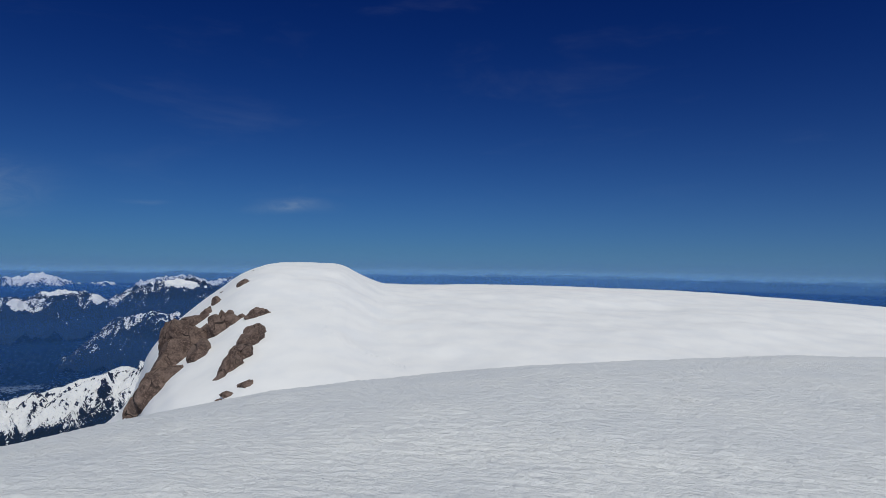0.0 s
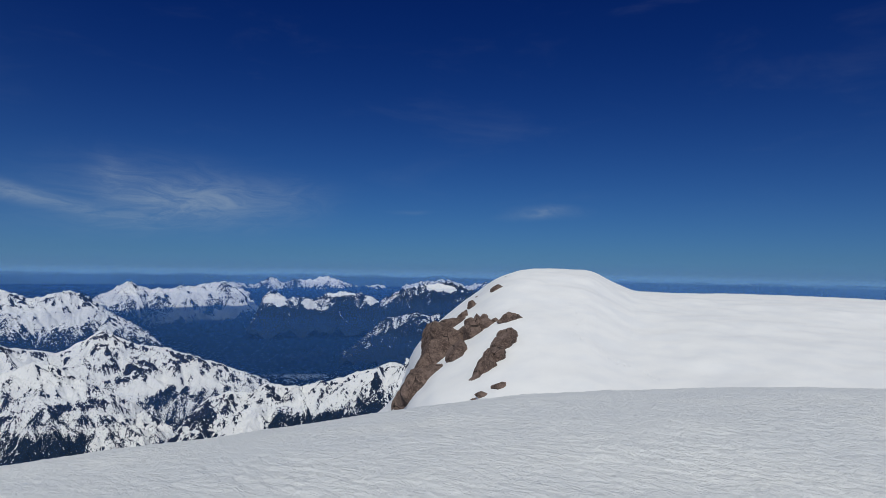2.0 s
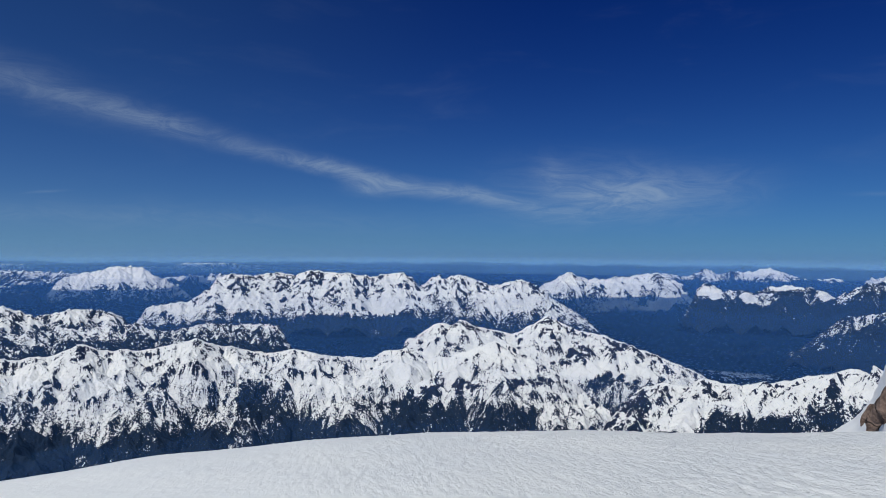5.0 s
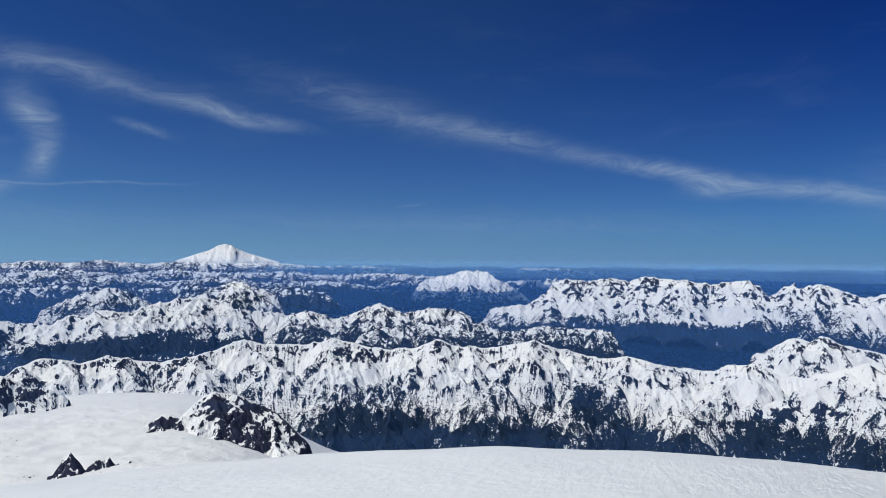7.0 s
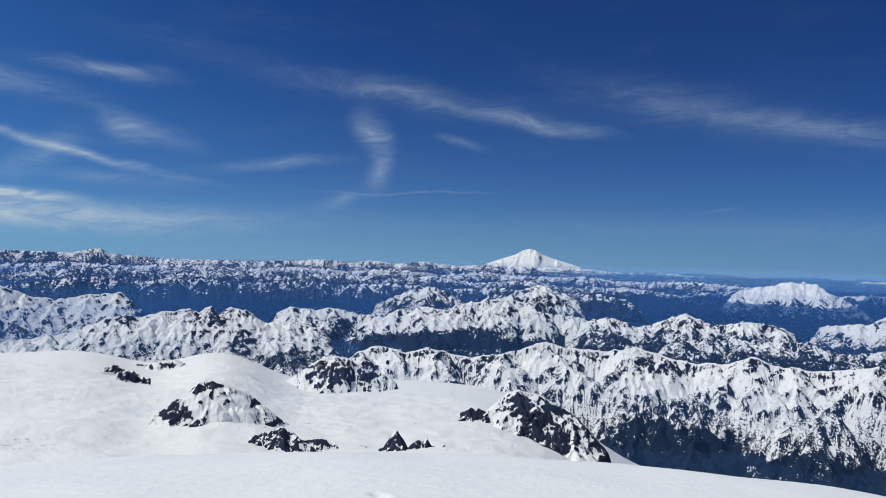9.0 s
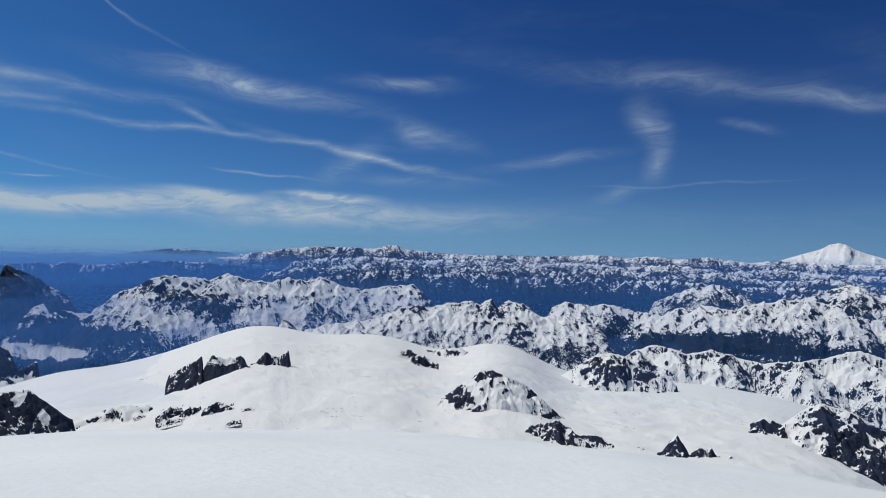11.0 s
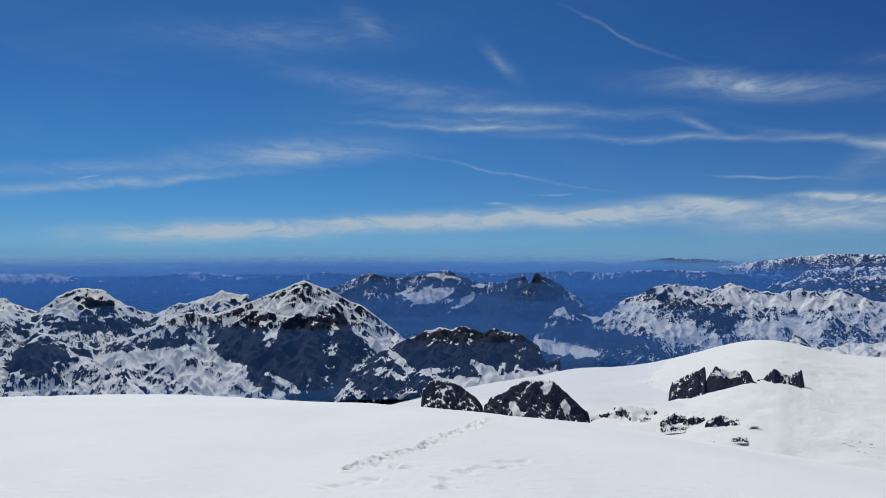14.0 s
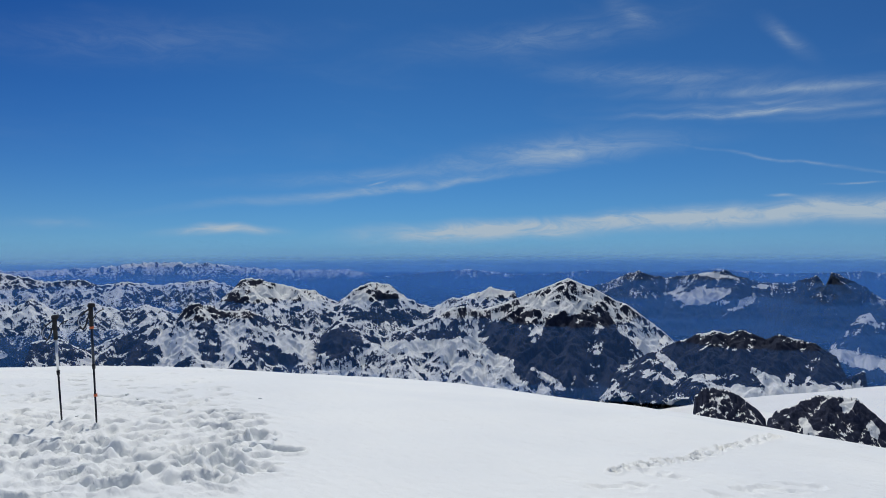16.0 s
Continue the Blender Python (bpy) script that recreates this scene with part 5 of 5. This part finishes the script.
massif("mountain_range", "low hazy hills sprinkled with many snow patches", [(2, -3.6), (6, -2.9), (10, -2.5), (14, -2.7), (18, -2.2), (22, -2.5), (26, -2), (30, -2.4), (34, -1.9), (38, -2.3), (43, -1.8), (47, -2.2), (52, -1.7), (56, -2), (60, -2.3), (64, -3)], 3500, -4.2, 63, FAR_LAND, gap=1.1, woody=0.92, rocky=0.02, height=2.2, relief=0.004, rib=0.0025, rows=70)
massif("mountain_range", "dark hazy foothills with thin snow on top", [(-34, -3.8), (-28, -3.2), (-22, -2.9), (-16, -2.7), (-10, -2.3), (-5, -2.6), (0, -2.4), (4, -2.8), (9, -3.6)], 3700, -4.2, 64, FAR_LAND, gap=1.3, relief=0.004, rib=0.0025, rows=60, woody=0.83, rocky=0.05)
massif("mountain_range", "hazy blue wooded ridge in the far valley", [(66, -3.4), (70, -2.7), (74, -2.5), (79, -2), (84, -2.3), (89, -1.9), (94, -2.4), (99, -2.1), (104, -2.5), (109, -2), (114, -2.3), (119, -2.8)], 3900, -4.2, 65, FAR_LAND, gap=3, jag=0.05, relief=0.005, rows=50, step=0.08, woody=0.97, rocky=0.02)
massif("mountain_range", "row of small hazy summits tipped with snow", [(-4, -2.4), (1, -2.1), (5, -1.9), (9, -2.1), (13, -1.75), (17, -1.9), (21, -1.6), (25, -1.85), (29, -1.5), (33, -1.7), (37, -1.45), (41, -1.7), (46, -1.4), (50, -1.55), (54, -1.3), (58, -1.5), (62, -2)], 3850, -3.6, 66, FAR_LAND, gap=1.1, woody=0.86, rocky=0.02, height=2.2, relief=0.003, rib=0.0022, rows=60)
massif("mountain_range", "low blue hills with bright snow flecks", [(8, -3.8), (12, -3.1), (16, -3.3), (20, -2.9), (24, -3.1), (29, -2.7), (33, -2.95), (37, -2.6), (41, -2.9), (45, -2.5), (49, -2.7), (53, -2.4), (57, -2.9), (61, -3.4)], 3150, -4.9, 67, FAR_LAND, gap=1.3, woody=0.92, rocky=0.05, relief=0.004, rib=0.003, rows=60)

# ---- rock ridges in the glacier ----
massif("rock_ridge", "snow ridge with a dark broken rock face", [(35.5, -15.76), (36.9, -14.61), (38.6, -13.44), (39.9, -12.37), (41.2, -11.57), (42.4, -11.07), (43.6, -10.61), (44.6, -10.63), (45.4, -11.29), (46.7, -12.21), (47.8, -12.91), (48.9, -14.77), (49.9, -15.8)], 545, -18, 72, GLACIER_ROCK,
       spurs=[[(46.7, -12.21), (47.8, -13.51), (48.5, -14.42)], [(44.6, -10.71), (45.6, -12.51), (46.3, -14.67)], [(43.6, -10.69), (44, -12.85), (44.7, -14.83)], [(39.9, -12.37), (40.3, -13.96)], [(42.4, -11.11), (42, -13)]],
       marks=[(45.9, -13.3, 2.5, 1.1, -45, .6, 0), (43.8, -11.0, 1.6, 0.37, 10, .7, 0), (39.9, -12.3, 1.1, 0.41, 35, .7, 0), (38.4, -13.9, 1.1, 0.28, 35, .6, 0), (42.0, -13.2, 2.3, 1.4, 0, -.5, 0), (46.6, -15.2, 2.8, 0.46, 0, .35, 0), (45.0, -13.6, 0.46, 1.4, -35, -.2, 0)], gap=0, relief=0.007, rib=0.006, rows=110, step=0.05, rocky=0.12, contrast=0.3, woody=0.0)
massif("rock_ridge", "dark rocky knob streaked with snow", [(32.4, -16.57), (33.7, -15.86), (35.1, -15.4), (36.4, -15.49), (37.1, -14.81), (38, -14.5), (39.2, -14.67), (40.3, -15.01), (41.3, -16.17), (42.3, -17.09)], 450, -19, 73, GLACIER_ROCK,
       spurs=[[(38, -14.54), (39, -15.74), (39.8, -16.92)], [(40.3, -15.06), (41.1, -16.39)], [(36.9, -14.95), (36.8, -16.31)]],
       marks=[(38.6, -15.6, 2.5, 1, -10, .55, 0), (35.3, -15.6, 1.1, 0.32, 0, .5, 0)], gap=0, relief=0.006, rib=0.006, rows=100, step=0.05, woody=0.0, rocky=0.2)
massif("rock_ridge", "pointed dark rock towers in snow", [(23.5, -17), (24.4, -15.9), (25.4, -16.11), (25.9, -15.53), (27, -15.65), (27.5, -16.12), (27.9, -15.54), (28.5, -14.82), (28.9, -15.16), (29.6, -16.15), (30.7, -17.06)], 445, -19, 74, GLACIER_ROCK,
       spurs=[[(28.5, -14.87), (28.9, -16.26)], [(27, -15.69), (26.8, -16.75)]],
       marks=[(28.2, -15.9, 1.8, 0.83, 0, .6, 0), (25.9, -16.1, 1.4, 0.46, 0, .4, 0)], gap=0, relief=0.004, rib=0.004, rows=90, step=0.04, woody=0.0, rocky=0.3)
massif("rock_ridge", "snow shoulder with a dark rock face", [(27.4, -12.29), (28.3, -11.14), (29.7, -10.34), (31.1, -9.95), (32.5, -9.11), (33.9, -8.85), (35, -9.05), (35.9, -9.61), (37, -10.33), (38.2, -11.07), (39.3, -12.32)], 890, -15, 75, GLACIER_ROCK,
       spurs=[[(35, -9.1), (35.4, -10.75)], [(33.9, -8.9), (34.3, -11.23)], [(31.6, -9.72), (31.1, -10.86)]],
       marks=[(34.1, -10.1, 1.7, 0.83, -20, .55, 0), (35.6, -10.5, 0.37, 0.74, 0, .5, 0), (31.1, -10.4, 1.4, 0.37, 10, .4, 0)], gap=0, relief=0.005, rib=0.005, rows=90, step=0.05, woody=0.0, rocky=0.2)
massif("rock_ridge", "dark rock buttress in the glacier snow", [(67.2, -10.16), (67.6, -9.52), (68.1, -9.76), (69.2, -10.24), (70, -10.77), (70.6, -12.23)], 660, -15, 76, GLACIER_ROCK,
       spurs=[[(68.1, -9.76), (69.1, -11.46)], [(69.2, -10.29), (69.8, -11.86)]], gap=0, rocky=0.78, contrast=0.22, relief=0.004, rib=0.004, rows=80, step=0.04, woody=0.0)
massif("rock_ridge", "tall dark rock buttress capped with snow", [(59.9, -10.47), (60.8, -9.17), (61.7, -9.61), (62.6, -9.27), (63.3, -9.93), (64, -10.36), (64.4, -9.54), (66, -9.58), (66.8, -9.37), (67.4, -10.24), (67.9, -11.62), (68.5, -12.37)], 640, -15, 77, GLACIER_ROCK,
       spurs=[[(66.8, -9.33), (67.2, -10.9), (67.9, -11.97)], [(65.3, -9.6), (65.3, -11.65)], [(64.4, -9.54), (64.6, -11.68)]],
       marks=[(65.7, -9.8, 1, 0.37, 0, -.9, 0), (66.4, -11.2, 2.1, 1.1, 0, .3, 0)], gap=0, rocky=0.78, contrast=0.22, relief=0.004, rib=0.004, rows=80, step=0.04, woody=0.0)
massif("rock_ridge", "broad dark rock knob streaked with snow", [(75.6, -14.76), (76.7, -13.53), (77.7, -12.68), (78.9, -11.73), (79.6, -11.09), (81.1, -11.06), (82.3, -11.29), (83.2, -11.76), (84.2, -12.36), (85.2, -12.95), (86.4, -14.61)], 520, -17.5, 78, GLACIER_ROCK,
       spurs=[[(81.1, -11.1), (81.6, -13.5)], [(79.6, -11.14), (78.7, -13.47)], [(83.2, -11.8), (84, -13.5)], [(77.7, -12.72), (77.7, -14.14)]],
       marks=[(80.1, -11.7, 0.37, 0.64, -35, -.7, 0), (82.8, -13.5, 0.46, 0.74, 30, -.6, 0), (78.4, -13.2, 0.37, 0.64, 30, -.5, 0)], gap=0, rocky=0.78, contrast=0.22, relief=0.006, rib=0.006, rows=90, step=0.05, woody=0.0)
massif("rock_ridge", "black rock knob above the snow edge", [(84.9, -14.18), (85.8, -12.85), (86.9, -11.91), (88.1, -11.39), (89, -11.23), (90.1, -11.39), (90.6, -12.02), (90.9, -13.01), (91.3, -14.26)], 500, -17.5, 79, GLACIER_ROCK,
       spurs=[[(89, -11.28), (89.2, -13.2)], [(86.9, -11.96), (86.6, -13.48)]], gap=0, rocky=0.78, contrast=0.22, relief=0.005, rib=0.005, rows=80, step=0.05, woody=0.0)
massif("rock_ridge", "dark rock teeth behind the snow knoll", [(-80.1, -2.76), (-79.5, -2.33), (-78.9, -1.86), (-78.6, -1.58), (-78.2, -1.39), (-77.8, -1.25), (-77.3, -1.16), (-76.9, -1.69), (-76.1, -2.56)], 330, -5, 80, GLACIER_ROCK, gap=0, woody=0.001, rocky=0.8, jag=0.06, relief=0.002, rib=0.003, rows=50, step=0.04)

glacier_dome()
# haze is painted by stacked blue sheets between the ridges
HAZE_SHEET = haze_material("valley_haze", (0.085, 0.28, 0.78), 0.04, HAZE)
FAR_HAZE_SHEET = haze_material("horizon_haze", (0.2, 0.41, 0.64), 0.05, 0.45)
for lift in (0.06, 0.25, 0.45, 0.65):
    haze([560] + VALLEY_R[3:], [e + lift * abs(e + 0.7) for e in [-35] + VALLEY_EL[3:]], HAZE_SHEET)
haze([1900, 2500, 2900], [-9.5, -4.0, 1.0], HAZE_SHEET)
haze([2600, 3200, 3600], [-7.0, -2.4, 1.0], HAZE_SHEET)
haze([3300, 3850, 4150], [-4.4, -1.5, 0.9], HAZE_SHEET)
haze([3900, 4400, 4650], [-3.0, -1.5, -0.5], FAR_HAZE_SHEET)
haze([4250, 4520, 4700], [-2.3, -1.4, -0.6], FAR_HAZE_SHEET)
# ---- rocks standing out of the glacier ----
rock_island("dark rock lump in smooth snow", 66.5, -13.77, 1.10, 0.92)
rock_island("broken dark rock in smooth snow", 69.9, -13.79, 0.83, 0.83)
rock_island("small broken rock in smooth snow", 68.4, -13.75, 0.64, 0.64)
rock_island("long low dark rock rib in snow", 73.9, -13.65, 2.53, 1.01)
rock_island("small stone showing through snow", 72.1, -13.83, 0.37, 0.23)
rock_island("small stone showing through snow", 65.1, -14.81, 0.46, 0.32)
rock_island("small stone showing through snow", 64.0, -13.85, 0.46, 0.32)
rock_island("small broken rock in smooth snow", 70.0, -14.44, 0.74, 0.41)
rock_island("small dark rock on the snow crest", 50.6, -9.56, 0.74, 0.64)
rock_island("dark rock tooth on the snow crest", 49.5, -10.25, 1.01, 0.92)
rock_island("low dark rock rib on the snow crest", 47.2, -9.44, 1.56, 0.74)
rock_island("small stone showing through snow", 31.4, -16.23, 0.64, 0.37)
rock_island("broken dark rock in smooth snow", 75.1, -13.87, 0.92, 0.64)



# ---- walking poles ----
def part(name, bm, mat, parent, label=""):
    mesh = bpy.data.meshes.new(name)
    bm.to_mesh(mesh)
    bm.free()
    mesh.materials.append(mat)
    mesh.polygons.foreach_set("use_smooth", [True] * len(mesh.polygons))
    ob = new(name, mesh)
    ob.parent = parent
    return tagged(ob, label)


def turned(profile, sides=20, bm=None):
    """A body of revolution about z through (radius, height) pairs, closed at both ends."""
    bm = bm or bmesh.new()
    rings = [[bm.verts.new((r * math.cos(2 * math.pi * k / sides), r * math.sin(2 * math.pi * k / sides), h)) for k in range(sides)] for r, h in profile]
    for a, b in zip(rings, rings[1:]):
        for k in range(sides):
            bm.faces.new((a[k], a[(k + 1) % sides], b[(k + 1) % sides], b[k]))
    bm.faces.new(list(reversed(rings[0])))
    bm.faces.new(rings[-1])
    return bm


def ribbon(points, wide, thick):
    """A webbing band along a closed or open line of points, wide across x."""
    bm = bmesh.new()
    rings = []
    for i, p in enumerate(points):
        ahead = Vector(points[min(i + 1, len(points) - 1)]) - Vector(points[max(i - 1, 0)])
        across = Vector((0, 1, 0))
        up = ahead.cross(across).normalized()
        rings.append([bm.verts.new(Vector(p) + across * a * wide / 2 + up * b * thick / 2) for a, b in ((-1, -1), (1, -1), (1, 1), (-1, 1))])
    for a, b in zip(rings, rings[1:]):
        for k in range(4):
            bm.faces.new((a[k], a[(k + 1) % 4], b[(k + 1) % 4], b[k]))
    bm.faces.new(list(reversed(rings[0])))
    bm.faces.new(rings[-1])
    return bm


BLACK = plain_material("black_rubber_foam", (0.012, 0.012, 0.014), 0.7)
STRAP = plain_material("dark_webbing", (0.02, 0.021, 0.025), 0.85)
PAD = plain_material("grey_strap_lining", (0.45, 0.46, 0.5), 0.9)
SILVER = plain_material("brushed_aluminium", (0.78, 0.79, 0.8), 0.32, 0.7)
DARK_SHAFT = plain_material("black_anodised_shaft", (0.015, 0.016, 0.02), 0.35, 0.3)
BLUE_SHAFT = plain_material("dark_blue_shaft", (0.02, 0.03, 0.05), 0.4, 0.2)
ORANGE = plain_material("orange_plastic", (0.75, 0.16, 0.05), 0.5)
STEEL = plain_material("steel_tip", (0.5, 0.5, 0.52), 0.3, 1.0)


def walking_pole(label, foot, tall, lean, turn, upper, collar, split, second):
    pole = new("walking_pole")
    tagged(pole, label, "walking pole", group="walking poles in the snow")
    pole.matrix_world = Matrix.Translation(foot) @ Matrix.Rotation(radians(turn), 4, "Z") @ Matrix.Rotation(radians(lean), 4, "Y")
    g0 = tall - 0.27
    part("tip", turned([(0.002, -0.17), (0.004, -0.15), (0.0045, -0.09)], 10), STEEL, pole, "steel tip sunk in the snow")
    part("basket", turned([(0.006, -0.1), (0.03, -0.098), (0.032, -0.093), (0.008, -0.088)], 20), BLACK, pole, "small black snow basket")
    part("lower_shaft", turned([(0.006, -0.09), (0.0095, 0.02), (0.0105, split)], 14), DARK_SHAFT, pole, "black lower shaft")
    part("locking_collar", turned([(0.0115, split - 0.03), (0.0165, split - 0.026), (0.018, split), (0.0165, split + 0.02), (0.0135, split + 0.024)], 16), BLACK, pole)
    part("upper_shaft", turned([(0.0132, split + 0.02), (0.0138, g0)], 16), upper, pole)
    if second:
        part("clamp", turned([(0.0112, second - 0.016), (0.0155, second - 0.013), (0.0155, second + 0.013), (0.0112, second + 0.016)], 16), collar, pole, "bright clamp ring")
        lever = turned([(0.004, -0.02), (0.0055, 0.0), (0.004, 0.022)], 8)
        bmesh.ops.translate(lever, verts=lever.verts, vec=(0.0175, 0.0, second))
        part("clamp_lever", lever, collar, pole)
    grip = part("grip", turned([(0.0163, g0), (0.0215, g0 + 0.01), (0.0202, g0 + 0.05), (0.0234, g0 + 0.06), (0.0202, g0 + 0.085), (0.0234, g0 + 0.1),
                                (0.0208, g0 + 0.14), (0.0240, g0 + 0.18), (0.0260, g0 + 0.22)], 18), BLACK, pole, "black foam grip")
    head = turned([(0.019, 0.0), (0.023, 0.012), (0.022, 0.03), (0.012, 0.042)], 18)
    bmesh.ops.scale(head, verts=head.verts, vec=(1.7, 1.0, 1.1))
    bmesh.ops.translate(head, verts=head.verts, vec=(0.008, 0, g0 + 0.215))
    part("pommel", head, BLACK, grip)
    part("grip_collar", turned([(0.0155, g0 - 0.02), (0.0235, g0 - 0.016), (0.0235, g0 + 0.004), (0.0165, g0 + 0.008)], 16), collar, pole, "ring below the grip")
    strap_z = g0 + 0.2
    loop = [(-0.015 - 0.075 * math.sin(math.pi * t) - 0.07 * t, 0.0, strap_z - 0.22 * t) for t in [k / 10 for k in range(11)]]
    loop += [(-0.085 + 0.07 * t, 0.0, strap_z - 0.22 + 0.18 * t - 0.03 * math.sin(math.pi * t)) for t in [k / 10 for k in range(1, 11)]]
    strap = part("wrist_strap", ribbon(loop, 0.034, 0.015), STRAP, pole, "hanging dark wrist strap")
    part("strap_lining", ribbon([(p[0] + 0.003, p[1], p[2] - 0.002) for p in loop[3:9]], 0.036, 0.01), PAD, strap, "pale strap lining")
    tail = [(0.02 + 0.11 * t, 0.0, g0 + 0.09 + 0.11 * t + 0.02 * math.sin(4 * t)) for t in [k / 8 for k in range(9)]]
    part("strap_tail", ribbon(tail, 0.02, 0.009), STRAP, strap, "loose strap end")
    return pole


walking_pole("trekking pole with silver shaft and black grip, stuck in snow", dome_point(140.8, -12.45), 1.19, -3.2, 139.0, SILVER, BLACK, 0.53, 0.0)
walking_pole("dark trekking pole with orange collars, stuck in snow", dome_point(138.5, -13.0), 1.32, -2.2, 139.0, BLUE_SHAFT, ORANGE, 0.62, 0.3)


# ---- loose snow ----
def snow_clod(az, el, size, seed):
    bm = bmesh.new()
    boulder_into(bm, Vector(), (size, size * 0.9, size * 0.6), seed, 3)
    mesh = bpy.data.meshes.new("snow_clod")
    bm.to_mesh(mesh)
    bm.free()
    mesh.materials.append(SNOW)
    ob = new("snow_clod", mesh)
    ob.location = dome_point(az, el) + Vector((0, 0, size * 0.2))
    return tagged(ob, "crumbly clod of kicked-up white snow", "snow clod", group="snow clods by the poles")


rng = random.Random(4)
for k in range(34):
    az = rng.uniform(125, 149)
    snow_clod(az, -rng.uniform(10.5, 18.5), rng.uniform(0.015, 0.04), 300 + k)
for k, (az, el, size) in enumerate(((126.0, -16.1, 0.09), (126.9, -16.0, 0.07), (127.6, -16.3, 0.06), (125.4, -15.7, 0.05), (128.4, -15.6, 0.06))):
    snow_clod(az, el, size, 400 + k)


def knoll_tracks():
    """Small pushed-up heaps of snow along an old trail up the knoll."""
    rng = random.Random(6)
    bm = bmesh.new()
    line = [(-82.5, -9.1), (-81.1, -8.4), (-78.7, -7.7), (-75.8, -5.9), (-76.0, -4.2), (-74.6, -2.6)]
    for (a0, e0), (a1, e1) in zip(line, line[1:]):
        for k in range(12):
            t = rng.random()
            p = knoll_point(a0 + (a1 - a0) * t + rng.gauss(0, 0.22), e0 + (e1 - e0) * t + rng.gauss(0, 0.06))
            got = bmesh.ops.create_icosphere(bm, subdivisions=1, radius=1.0)["verts"]
            w = rng.uniform(0.04, 0.08)
            for v in got:
                v.co = p + Vector((v.co.x * w, v.co.y * w, v.co.z * w * 0.7))
    mesh = bpy.data.meshes.new("old_footprints")
    bm.to_mesh(mesh)
    bm.free()
    mesh.materials.append(KNOLL_SNOW)
    return tagged(new("old_footprints", mesh), "faint trail of old footprints up the snow knoll", "footprints", kind="stuff")


knoll_tracks()
